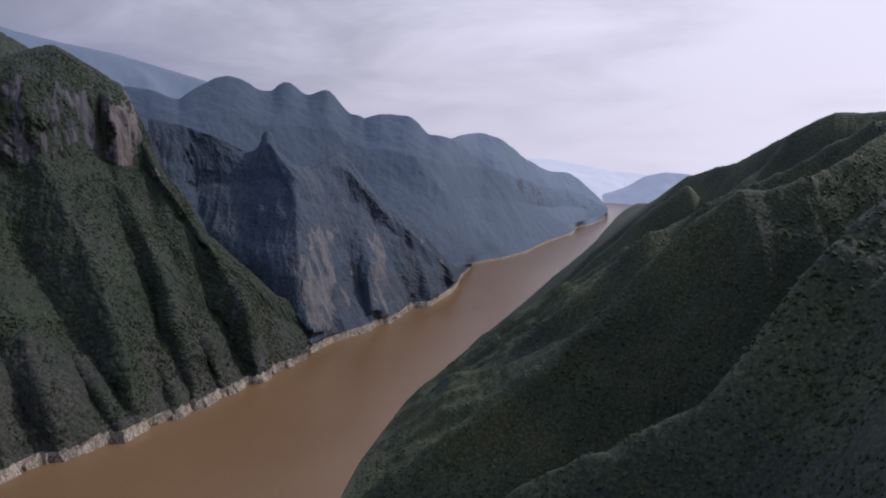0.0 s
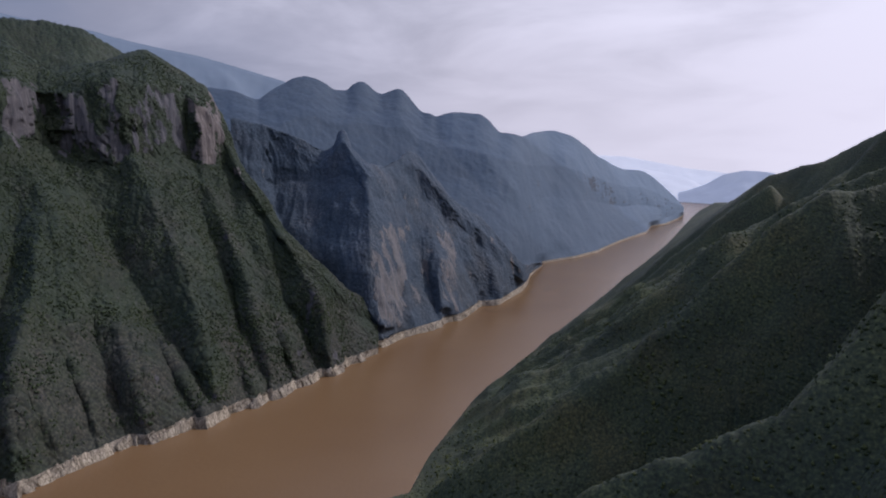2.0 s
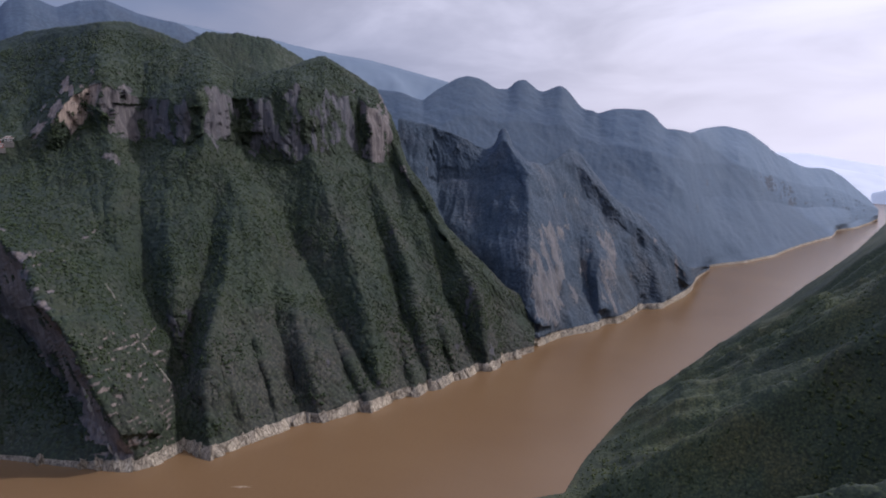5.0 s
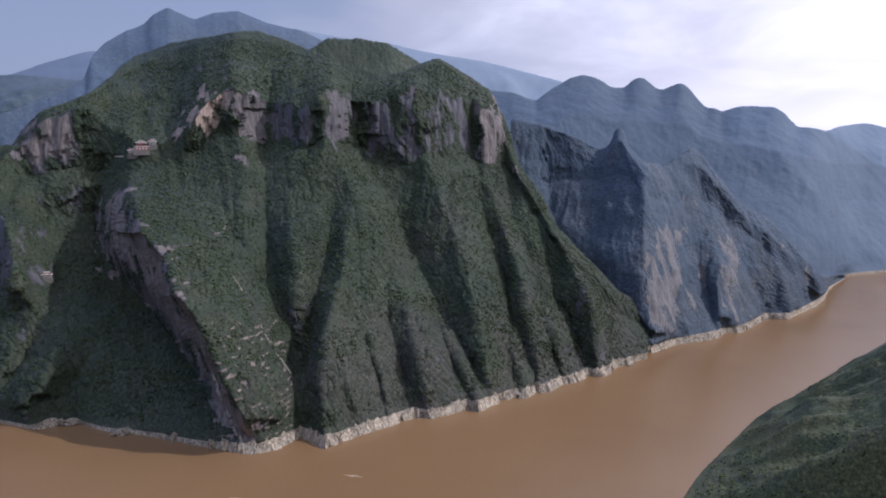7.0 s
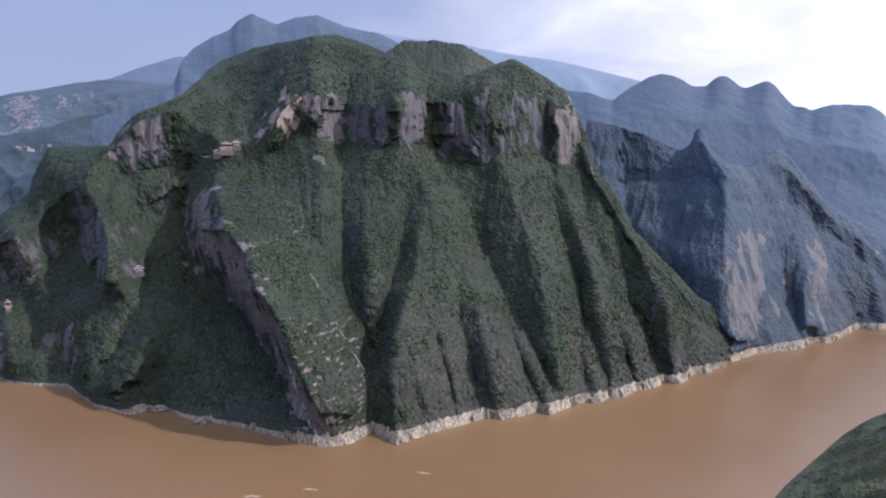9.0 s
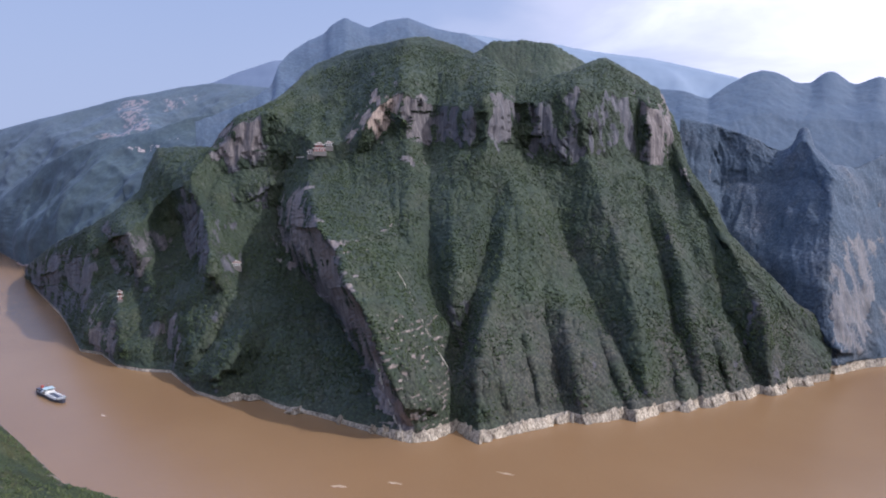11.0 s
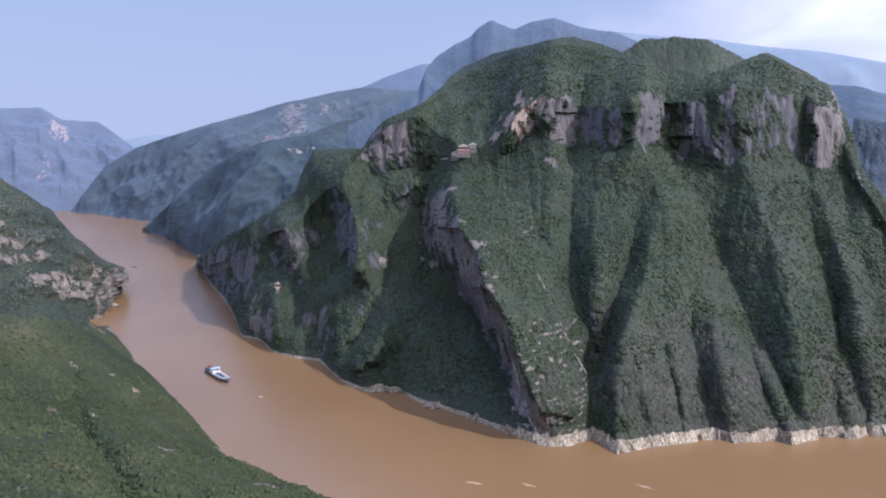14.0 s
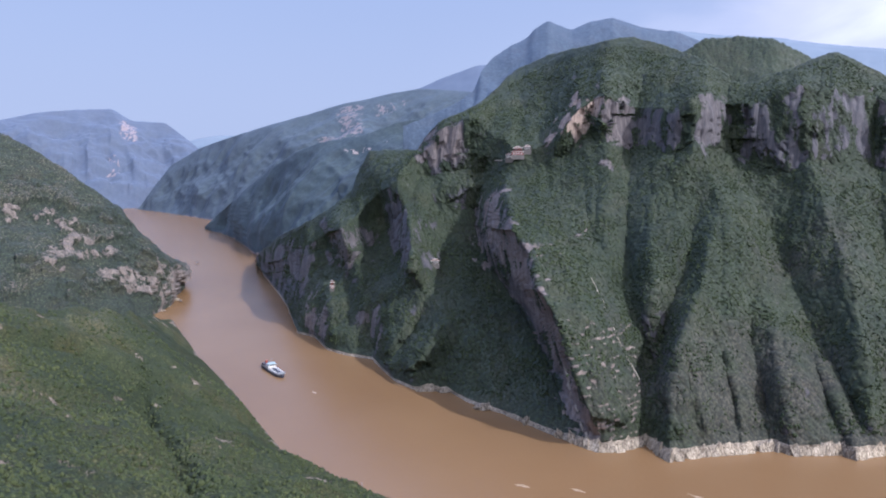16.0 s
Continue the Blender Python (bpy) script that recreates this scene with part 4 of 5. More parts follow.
    rock = np.clip(rock + bare * (0.85 + 0.5 * streaks), 0, 1)
    for a0, a1, r0, r1, thick, gain in ledges:
        inside = (va > a0) & (va < a1) & (vr > r0) & (vr < r1)
        courses = np.sin(p[..., 2] * 2 * np.pi / thick + 5.0 * spot) - 0.25
        broken = fbm(flat * (0.7, 0.7, 1.3), 6, 4, 0.7).reshape(shape)
        strip = np.where(inside, gain * np.clip(courses * 0.6 + broken, 0, 1), 0)
        rock = np.clip(rock + strip, 0, 1)
        tan_sunlit = np.maximum(tan_sunlit, np.clip(strip * 0.9, 0, 0.6))
    # haze painted in: each farther shoulder steps to a bluer, paler colour
    haze_tint = np.full(shape, 0.06) + 0.10 * np.clip((va + 10) / 22, 0, 1)
    for add_on, rib in zip(haze_steps, ribs):
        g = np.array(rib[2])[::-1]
        haze_tint += add_on * np.clip((va - np.interp(vr, g[:, 1], g[:, 0])) / 0.5 + 0.5, 0, 1)
    scrub = np.clip((0.75 - p[..., 2] / 170 + spot * 0.7 + streaks * 0.3) * dry * np.interp(va, (-50, -42), (0.25, 1.0)), 0, 1)
    stone = (fbm(flat * (1, 1, 0.2), 9, 4) * 0.9 + ridged(flat * (1, 1, 0.07), 9, 3) * 1.2).reshape(shape)
    crowns = canopy(flat, tree).reshape(shape) * tree * 0.45
    p = p + nrm * ((np.where(rock > 0.5, stone, crowns + 0.2 * stone)) * wet)[..., None]
    low = n_band + 1
    lowp = p[:low].copy()
    q = lowp.reshape(-1, 3)
    lowp += normals_of(lowp) * (ridged(q * (1, 1, 0.3), 7, 4) * 1.3).reshape(lowp.shape[:2])[..., None] * np.linspace(1, 0, low)[:, None, None]
    edges = [0, *[int(np.searchsorted(az, c)) for c in cuts], len(az) - 1]
    for label, mat, a, b in zip(labels, mats, edges[:-1], edges[1:]):
        thing = tagged(new("mountain"), label, "mountain")
        ob = grid_mesh("slope", p[n_band:, a:b + 1], mat, rock[n_band:, a:b + 1], True, tan_sunlit[n_band:, a:b + 1])
        for name, values in (("scrub", scrub), ("haze_tint", haze_tint)):
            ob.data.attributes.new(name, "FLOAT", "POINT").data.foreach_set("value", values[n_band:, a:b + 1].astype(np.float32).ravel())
        ob.parent = thing
        band = grid_mesh("bare_rock_band", lowp[:, a:b + 1], BAND)
        band.parent = thing
        BANDS.append(band)
        band["label"] = "pale drawdown rock band above the water"
    return p, rock, level, az


def far_hill(name, label, keys, step, mat, rows=60, rough=14.0, kind="", rock_bias=-0.2, tree=0.0, bare=(), outcrops=0.0, stony=1.0):
    """A hill seen far off: keys are azimuth, range of its foot, range and height of its crest."""
    a = np.array(keys, float)
    az = np.arange(a[0, 0], a[-1, 0], step)
    n = max(2, int(0.35 / step))
    rf, rc, zc = soften(over(keys, az, 1), n), soften(over(keys, az, 2), 4 * n), soften(over(keys, az, 3), max(2, n))
    coves = np.stack([az * 40, az * 0 + rough, az * 0], -1)
    rf = rf + fbm(coves, 70, 4) * rough * 1.6
    zc = zc + fbm(coves + 70, 18, 4) * min(1.5, rough * 0.1) * np.clip(zc / 60, 0, 1)
    broad = soften(zc, 10 * n)
    low = int(rows * 0.7)
    p = sweep(az, [(rf - 3, rf * 0 - 6), (rf + 0.7 * (rc - rf), np.minimum(0.7 * broad, 0.82 * zc)), (rc, zc), (rc + 60, zc - 20), (np.minimum(rc + 300, 4900), zc * 0 - 8)], [low, rows - low, 6, 12])
    flat = p.reshape(-1, 3)
    shape = p.shape[:2]
    up = np.zeros(shape[0])
    up[:rows] = np.sin(np.linspace(0, np.pi, rows)) ** 0.7
    nrm = normals_of(p)
    d = (fbm(flat, 260, 5) * rough * 1.6 + ridged(flat * (1, 1, 0.5), 210, 4) * rough * 1.5).reshape(shape)
    p = p + nrm * (d * up[:, None])[..., None]
    nrm = normals_of(p)
    rock = np.clip(np.clip((0.5 - nrm[..., 2]) / 0.25, 0, 1) * stony + fbm(flat, 90, 4).reshape(shape) * 0.3 + rock_bias, 0, 1)
    level = np.linspace(0, 1, rows)
    level = np.concatenate([level, np.ones(shape[0] - rows)])
    ragged = fbm(flat, 60, 4).reshape(shape)
    crumbs = fbm(flat * (1, 1, 0.6), 9, 3, 0.7).reshape(shape)
    for mid, half, low, high, gain in bare:
        f = np.clip(1.3 - np.abs(az - mid)[None, :] / half, 0, 1) * ((level > low) & (level < high))[:, None]
        rock = np.clip(rock + gain * f * (0.40 + 0.7 * ragged + 1.3 * crumbs), 0, 1)
    if outcrops:
        strata = fbm(flat * (0.5, 0.5, 1.3), 30, 5, 0.6).reshape(shape) + 0.35 * ragged
        hard = np.clip((strata - 0.12 + 0.5 * crumbs) * 2.2, 0, 1) * np.clip(np.sin(level * np.pi) * 1.6, 0, 1)[:, None]
        rock = np.clip(rock + hard * outcrops, 0, 1)
        p = p + nrm * np.clip(level * 7 - 0.4, 0, 1)[:, None, None] * (rock * ridged(flat * (1, 1, 0.4), 9, 3).reshape(shape) * 3.0 + hard * 6.0 + fbm(flat, 12, 4).reshape(shape) * 1.6 * up[:, None])[..., None]
    if tree:
        grow = canopy(p.reshape(-1, 3), tree).reshape(shape) * tree * 0.4 + fbm(p.reshape(-1, 3), 24, 3).reshape(shape) * 2.0
        p = p + nrm * (np.where(rock > 0.5, 0, grow) * np.clip(level * 12, 0, 1)[:, None])[..., None]
    ob = grid_mesh(name, p, mat, rock)
    return tagged(ob, label, "mountain", kind=kind)


# ---- water ----
def build_water():
    az = np.radians(np.arange(0, 361, 2.0))
    rr = np.array([0, 60, 150, 300, 450, 600, 800, 1000, 1300, 1700, 2200, 2800, 3500, 4200, 4940])
    p = np.stack([rr[:, None] * np.sin(az), rr[:, None] * np.cos(az) - 10, np.zeros((len(rr), len(az)))], -1)
    tagged(grid_mesh("water", p, WATER), "muddy brown river water in the gorge", "river", kind="structure")


build_water()

# ---- the opposite bank ----
# last figure: tan rock, and painted sunlight on the buttresses
CLIFFS = [
    (-60.2, -55.9, 0.000, 0.066, 0.0, 0.9, 0.25), (-48.6, -44.9, 0.034, 0.112, 2.0, 1.0, 1.0), (-45.0, -42.4, 0.030, 0.105, 0.0, 0.75, 0.2),
    (-42.4, -37.9, 0.020, 0.106, 0.0, 0.58, 0.0), (-37.9, -35.4, 0.030, 0.106, 0.0, 0.66, 0.10), (-35.3, -29.8, 0.010, 0.108, 0.0, 0.58, 0.0),
    (-30.0, -25.2, 0.018, 0.105, 0.0, 0.66, 0.0), (-25.5, -22.6, -0.010, 0.098, -1.4, 0.8, 0.32), (-22.6, -20.9, -0.030, 0.005, 0.0, 0.7, 0.3),
    (-55.6, -51.5, -0.130, -0.050, -1.0, 0.8, 0.12), (-54.4, -50.6, -0.160, -0.055, -1.6, 1.15, 0.22), (-52.6, -49.2, -0.262, -0.140, -3.4, 1.15, 0.2), (-49.2, -45.8, -0.400, -0.235, -3.2, 0.75, 0.10),
    (-46.9, -44.6, -0.104, -0.080, 1.0, 0.9, 0.6), (-50.3, -48.0, -0.140, -0.112, 0.8, 0.9, 0.6), (-45.2, -42.6, -0.020, 0.012, 0.0, 0.4, 0.3),
    (-60.4, -57.6, -0.150, -0.060, 0.0, 0.4, 0.0), (-69.6, -67.4, -0.250, -0.195, 0.0, 0.8, 0.3), (-67.0, -62.8, -0.275, -0.215, 0.0, 0.55, 0.15), (-68.5, -61.5, -0.150, -0.080, 0.0, 0.6, 0.1), (-73.0, -68.0, -0.200, -0.110, 0.0, 0.6, 0.05), (-63.0, -59.4, -0.140, -0.050, 0.0, 0.6, 0.0),
]
HP, HR, HLEV, HAZ = mountain(("steep wooded headland with ribs and bare cliffs above a river bend",), HEADLAND_SHORE, HEADLAND_CLIFF_FOOT, HEADLAND_CLIFF_TOP, HEADLAND_CREST, HEADLAND_RIBS, EYE_BEND,
               -73.6, -11.5, 0.076, (16, 260, 70, 80, 10, 12), (FOREST,), even=8, fine=(-62, -56), patches=CLIFFS, walls=((0, -0.40, -0.035, 1.0, 0.42),), dry=0.9, tree=3.4,
               ledges=((-47.2, -41.0, -0.43, -0.225, 5.5, 0.62), (-46.6, -43.8, -0.105, -0.080, 5.0, 0.5), (-50.2, -47.6, -0.14, -0.11, 5.0, 0.5)))
SLABS = [(-11.4, -9.0, -0.235, -0.085, 0.4, 0.85, 0.0), (-8.6, -6.8, -0.225, -0.12, -1.0, 0.4, 0.0), (-6.2, -4.4, -0.215, -0.09, -1.4, 0.6, 0.0), (-1.6, 0.5, -0.17, -0.10, -1.0, 0.45, 0.2)]
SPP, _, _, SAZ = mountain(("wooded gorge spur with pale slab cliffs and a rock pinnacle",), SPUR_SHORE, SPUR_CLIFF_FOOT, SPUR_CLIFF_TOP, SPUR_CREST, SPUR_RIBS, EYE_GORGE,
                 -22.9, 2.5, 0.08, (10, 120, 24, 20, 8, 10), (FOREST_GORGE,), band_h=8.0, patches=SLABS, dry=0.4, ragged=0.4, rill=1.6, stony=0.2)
mountain(("dark wooded gorge mountain with three rounded peaks", "haze-tinted wooded gorge mountain above the river", "hazy blue wooded spur at the gorge's far bend"),
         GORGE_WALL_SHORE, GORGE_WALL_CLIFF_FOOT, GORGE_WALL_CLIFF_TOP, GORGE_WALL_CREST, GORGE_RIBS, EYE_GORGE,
         -25.6, 13.7, 0.1, (8, 80, 30, 40, 10, 10), (FOREST_GORGE_FAR,) * 3, (-4.0, 5.0), band_h=5.0, tree=1.0, rough=0.5, rill=1.2, blur=6, even=16, ragged=0.3, haze_steps=(0.17, 0.33, 0.22))

# ---- farther hills ----
far_hill("mountain", "wooded hill behind the headland's cliffs", HILL_BACK, 0.06, FOREST, 140, 7.0, tree=4.5)
far_hill("mountain", "haze-blue wooded massif behind the headland", MASSIF, 0.08, FOREST_MASSIF, 120, 9.0, stony=0.0, rock_bias=-0.5)
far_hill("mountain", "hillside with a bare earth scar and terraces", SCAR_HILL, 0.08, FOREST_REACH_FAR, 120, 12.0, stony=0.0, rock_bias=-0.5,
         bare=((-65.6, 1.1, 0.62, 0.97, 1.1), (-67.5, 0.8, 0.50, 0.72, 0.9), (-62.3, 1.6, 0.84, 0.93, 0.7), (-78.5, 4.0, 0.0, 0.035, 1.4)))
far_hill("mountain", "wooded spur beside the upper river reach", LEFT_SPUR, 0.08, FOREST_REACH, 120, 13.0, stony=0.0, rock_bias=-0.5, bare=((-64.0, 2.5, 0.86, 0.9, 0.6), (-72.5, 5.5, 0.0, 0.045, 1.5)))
far_hill("mountain", "haze-blue mountain at the far end of the reach", FAR_LEFT, 0.1, FOREST_REACH_END, 90, 22.0, stony=0.0, rock_bias=-0.6, bare=((-82.5, 0.7, 0.66, 0.92, 0.9), (-83.6, 0.6, 0.30, 0.48, 0.7)))
far_hill("backdrop", "haze-blue range under cloud", RIDGE_FAR, 0.2, FAR_B, 40, 14.0, "structure")
far_hill("backdrop", "haze-blue plateau far behind", PLATEAU, 0.2, FAR_P, 40, 10.0, "structure")
far_hill("backdrop", "haze-pale hills on the horizon", PALE_LEFT, 0.2, FAR_B, 30, 6.0, "structure")
far_hill("backdrop", "haze-pale hills on the horizon", PALE_RIGHT, 0.2, FAR_C, 30, 6.0, "structure")
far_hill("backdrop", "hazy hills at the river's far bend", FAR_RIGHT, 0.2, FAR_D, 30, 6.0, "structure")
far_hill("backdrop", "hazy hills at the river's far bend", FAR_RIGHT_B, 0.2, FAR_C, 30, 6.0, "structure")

# ---- the bank below the camera ----
far_hill("mountain", "wooded bank hill with pale rock outcrops", ROCKY_HILL, 0.07, FOREST_BANK_HILL, 160, 7.0, rock_bias=-0.1, tree=3.2, outcrops=0.42,
         bare=((-87.9, 1.1, 0.58, 0.70, 0.72), (-85.9, 0.8, 0.46, 0.56, 0.62), (-84.3, 0.9, 0.30, 0.42, 0.66), (-82.6, 1.1, 0.24, 0.42, 0.70), (-88.2, 0.6, 0.28, 0.36, 0.6), (-90.6, 0.5, 0.54, 0.64, 0.5)))

NEAR_SHORE = [(-4000, 423), (-2710, 353), (-1537, 261), (-1212, 205), (-1124, 175), (-837, 159), (-691, 160), (-516, 154), (-407, 186), (-240, 300), (-72, 447),
              (-66, 503), (-37, 643), (59, 916), (239, 1413), (452, 2031), (779, 3056), (1200, 4300)]
NEAR_SPURS = [
    [(241, 310, 239), (191, 283, 212), (156, 269, 188), (130, 260, 163), (102, 256, 137), (68, 256, 116), (32, 263, 94), (4, 275, 68), (-60, 330, 20)],
    [(360, 470, 264), (303, 461, 249), (228, 435, 201), (165, 430, 172), (120, 424, 133), (67, 410, 93), (5, 400, 61), (-46, 412, 22)],
    [(389, 596, 266), (348, 598, 252), (264, 606, 205), (201, 598, 166), (138, 584, 118), (57, 567, 52), (-22, 565, 13)],
    [(520, 724, 283), (475, 731, 286), (426, 749, 287), (397, 775, 265), (364, 846, 231), (326, 914, 213), (335, 1090, 174), (393, 1438, 127)],
    [(300, 839, 203), (238, 837, 155), (168, 834, 92), (83, 836, 23), (48, 849, 11)],
    [(520, 724, 283), (389, 596, 266), (360, 470, 264), (241, 310, 239), (150, 150, 195), (60, 20, 150), (-60, -60, 150), (-239, -90, 185), (-328, -45, 195)],
    [(-328, -45, 195), (-420, -19, 172), (-520, 11, 150), (-646, 58, 113), (-887, 140, 40)],
    [(-239, -30, 175), (-290, 0, 155), (-397, 38, 119), (-550, 98, 67), (-660, 156, 11)],
    [(-239, -60, 160), (-230, -4, 134), (-323, 57, 96), (-432, 116, 49)],
]


NEAR_SPURS.append([(326, 914, 211), (290, 900, 182), (250, 880, 150), (170, 850, 88), (110, 840, 35)])
NEAR_SPURS.append([(397, 775, 262), (360, 757, 232), (320, 740, 203), (240, 710, 148), (160, 700, 88), (80, 690, 35)])
BANK_GULLY = [(-542, -60), (-545, -32), (-562, 1), (-574, 32), (-554, 52), (-500, 52), (-397, 48), (-296, 37), (-250, 30)]
BANK_PATCHES = [(-470, -9, 14), (-445, -3, 9), (-285, -8, 10), (-262, -14, 8), (-655, -8, 22), (-388, 6, 6), (-330, -20, 9), (-600, 60, 12), (-350, 90, 7)]


def along(x, y, line):
    """Distance to a line in plan, and the line's height at the nearest place."""
    best, high = np.full(x.shape, 1e9), np.zeros(x.shape)
    a = np.array(line, float)
    for p, q in zip(a[:-1], a[1:]):
        d = q[:2] - p[:2]
        s = np.clip(((x - p[0]) * d[0] + (y - p[1]) * d[1]) / (d @ d), 0, 1)
        dist = np.hypot(x - p[0] - s * d[0], y - p[1] - s * d[1])
        near = dist < best
        best = np.where(near, dist, best)
        if len(p) > 2:
            high = np.where(near, p[2] + s * (q[2] - p[2]), high)
    return best, high


def bank_height(x, y):
    shore = np.array(NEAR_SHORE, float)
    dist, _ = along(x, y, NEAR_SHORE)
    inland = y < np.interp(x, shore[:, 0], shore[:, 1])
    right = x > np.interp(y, shore[10:, 1], shore[10:, 0])
    land = np.where(y > 447, right, inland)
    signed = np.where(land, dist, -dist)
    r = np.hypot(x, y + 10)
    k = np.where(x < -150, 0.34 + 0.30 * np.clip((r - 230) / 330, 0, 1), 0.16 + 0.46 * np.clip((r - 400) / 260, 0, 1))
    z = np.where(signed < 260, k * signed, k * (260 + 0.4 * (signed - 260))) - np.where(x < -150, 6, 2) * np.clip(signed / 40, 0, 1)
    # the shaded side is fitted to the camera's view: a convex brow below the line from the path to the far shore
    far = shore[10:]
    brow = np.interp(np.degrees(np.arctan2(x, y + 10)), np.degrees(np.arctan2(far[:, 0], far[:, 1] + 10)), np.hypot(far[:, 0], far[:, 1] + 10))
    z = np.where(x < -150, z, np.minimum(z, 0.93 * 228 * np.maximum(1 - r / brow, 0) - 1))
    for line in NEAR_SPURS:
        d, h = along(x, y, line)
        steep, tip = np.where(x < -150, 1.02, np.interp(y, (780, 920), (1.45, 0.9))), np.where(x < -150, 16.0, 4.0)
        ridge = h - steep * (np.sqrt(d * d + tip * tip) - tip)
        w = 4.0
        top = np.maximum(z, ridge)
        z = top + w * np.log1p(np.exp(-np.abs(z - ridge) / w)) * 0.6
    z = np.minimum(z, np.where(x < -150, 0.5 + 0.3 * np.clip((r - 480) / 220, 0, 1), 0.84) * signed + 1)
    z = np.where(x < -420, np.minimum(z, 170 + 0.27 * (x + 420)), z)
    d, _ = along(x, y, BANK_GULLY)
    z = z - 9.0 * np.exp(-(d / 8.0) ** 2)
    return z, signed


def build_bank(az0, az1, step, rr, barren):
    az = np.arange(az0, az1 + step / 2, step)
    s, c = np.sin(np.radians(az)), np.cos(np.radians(az))
    x, y = rr[:, None] * s, CENTRE[1] + rr[:, None] * c
    z, signed = bank_height(x, y)
    p = np.stack([x, y, z], -1)
    flat = p.reshape(-1, 3)
    wet = np.clip(signed / 25, 0, 1)
    lift = (fbm(flat, 60, 5) * 3.5 + ridged(flat * (0.8, 1.2, 0), 60, 4) * 4.5).reshape(x.shape) * wet
    # rills run down the shaded side to the water
    q = np.stack([y - 0.12 * x + 9 * fbm(flat, 110, 2).reshape(x.shape), 0.05 * x, 0 * x], -1).reshape(-1, 3)
    lift += (ridged(q, 48, 2) * 16.0 + ridged(q + 31, 13, 2) * 1.6).reshape(x.shape) * np.clip((x + 60) / 60, 0, 1) * np.clip((300 - x) / 120, 0, 1) * np.clip((np.hypot(x, y) - 330) / 120, 0, 1) * np.clip(signed / 60, 0, 1)
    p[..., 2] += lift * np.where(x < -150, 1.0, np.clip((930 - np.hypot(x, y)) / 180, 0.25, 1))
    nrm = normals_of(p)
    spot = fbm(flat, 28, 4).reshape(x.shape)
    rock = np.clip((spot - 0.62) * 1.6 + np.clip((0.55 - nrm[..., 2]) * 2.5, 0, 1), 0, 1) * barren
    for px, py, size in BANK_PATCHES:
        near = np.clip(1.2 - np.hypot(x - px, (y - py) * 1.6) / size, 0, 1)
        rock = np.clip(rock + barren * near * (0.35 + 0.8 * fbm(flat, 4, 3, 0.7).reshape(x.shape)), 0, 1)
    rock = np.where((signed > 0) & (signed < (1.5 + 7 * spot) * barren), 0.8, rock)
    crowns = (canopy(flat, 3.2) * np.where(x > -150, 0.7, 1.3).ravel() + canopy(flat + 50, 6.5) * np.where(x > -150, 0.8, 1.6).ravel() * np.clip(fbm(flat, 40, 2) + 0.4, 0, 1)).reshape(x.shape)
    p += nrm * (crowns * wet * (rock < 0.5))[..., None]
    p[..., 2] = np.where(signed < 0, np.minimum(p[..., 2], -3), p[..., 2])
    return p, rock, signed


def bank_sector(az0, az1, step, rr, barren, label, mat):
    p, rock, signed = build_bank(az0, az1, step, rr, barren)
    tagged(grid_mesh("ground", p, mat, rock), label, "hillside", kind="structure")
    return p, rock, signed


RANGES = np.concatenate([np.geomspace(40, 160, 24, endpoint=False), np.geomspace(160, 1100, 350, endpoint=False), np.geomspace(1100, 3600, 90)])
BANK_W = bank_sector(-118, -54, 0.14, RANGES, 1.0, "sunlit green shrubby bank slope with a dark gully", FOREST_NEAR)
bank_sector(-54, -12, 0.6, RANGES[::4], 0.0, "low wooded tip of the river bank", FOREST_NEAR)
BANK_E = bank_sector(-12, 50, 0.14, RANGES, 0.0, "shaded wooded bank slope with spurs", FOREST_BRIGHTENED)

# ---- woods ----
def bank_shrubs(bank, r0, r1, count, seed, label, mat, grown=1.0, thick=0.25):
    p, rock, signed = bank
    r = np.hypot(p[..., 0], p[..., 1] + 10)
    keep = (rock < 0.5) & (signed > 6) & (r > r0) & (r < r1)
    at, i, j = scatter(p, keep, count, seed)
    gen = np.random.default_rng(seed + 1)
    dens = fbm(at * (1, 1, 0), 45, 3)
    at, dens = at[dens > -0.55], dens[dens > -0.55]
    far = np.hypot(at[:, 0], at[:, 1])
    thin = gen.uniform(0, 1, len(at)) < np.interp(far, (250, r1), (1.0, thick))
    at, dens = at[thin], dens[thin]
    size = grown * (0.4 + 0.9 * gen.uniform(0, 1, len(at)) ** 2) * (1.0 + 0.6 * np.clip(dens, 0, 1))
    clumps("shrubs", at + (0, 0, 0.1), size, mat, label, seed, True)


def mountain_woods(p, rock, level, count, seed, label):
    keep = (rock < 0.42) & (level[:, None] > 0.02) & (level[:, None] < 1.4) & (p[..., 2] > 9)
    at, i, j = scatter(p, keep, count, seed)
    gen = np.random.default_rng(seed + 1)
    open_ground = fbm(at, 38, 3) + 0.5 * fbm(at, 9, 2)
    # the dry lower faces carry fewer trees
    dry = np.clip(1.1 - at[:, 2] / 130, 0, 1) * np.clip((at[:, 0] + 0.95 * at[:, 1]) / 120, 0, 1)
    grow = gen.uniform(-0.9, 0.5, len(at)) < open_ground + 0.35 - 0.55 * dry
    at, open_ground = at[grow], open_ground[grow]
    size = (0.6 + 0.9 * gen.uniform(0, 1, len(at)) ** 1.6) * (1.0 + 0.3 * np.clip(open_ground, -0.5, 1))
    clumps("trees", at + size[:, None] * (0, 0, 0.1), size, TREES, label, seed, True)


mountain_woods(HP, HR, HLEV, 80000, 31, "small dark green trees covering the headland's ribs")
bank_shrubs(BANK_W, 170, 700, 40000, 11, "green shrubs covering the sunlit bank slope", SHRUBS, 1.3)
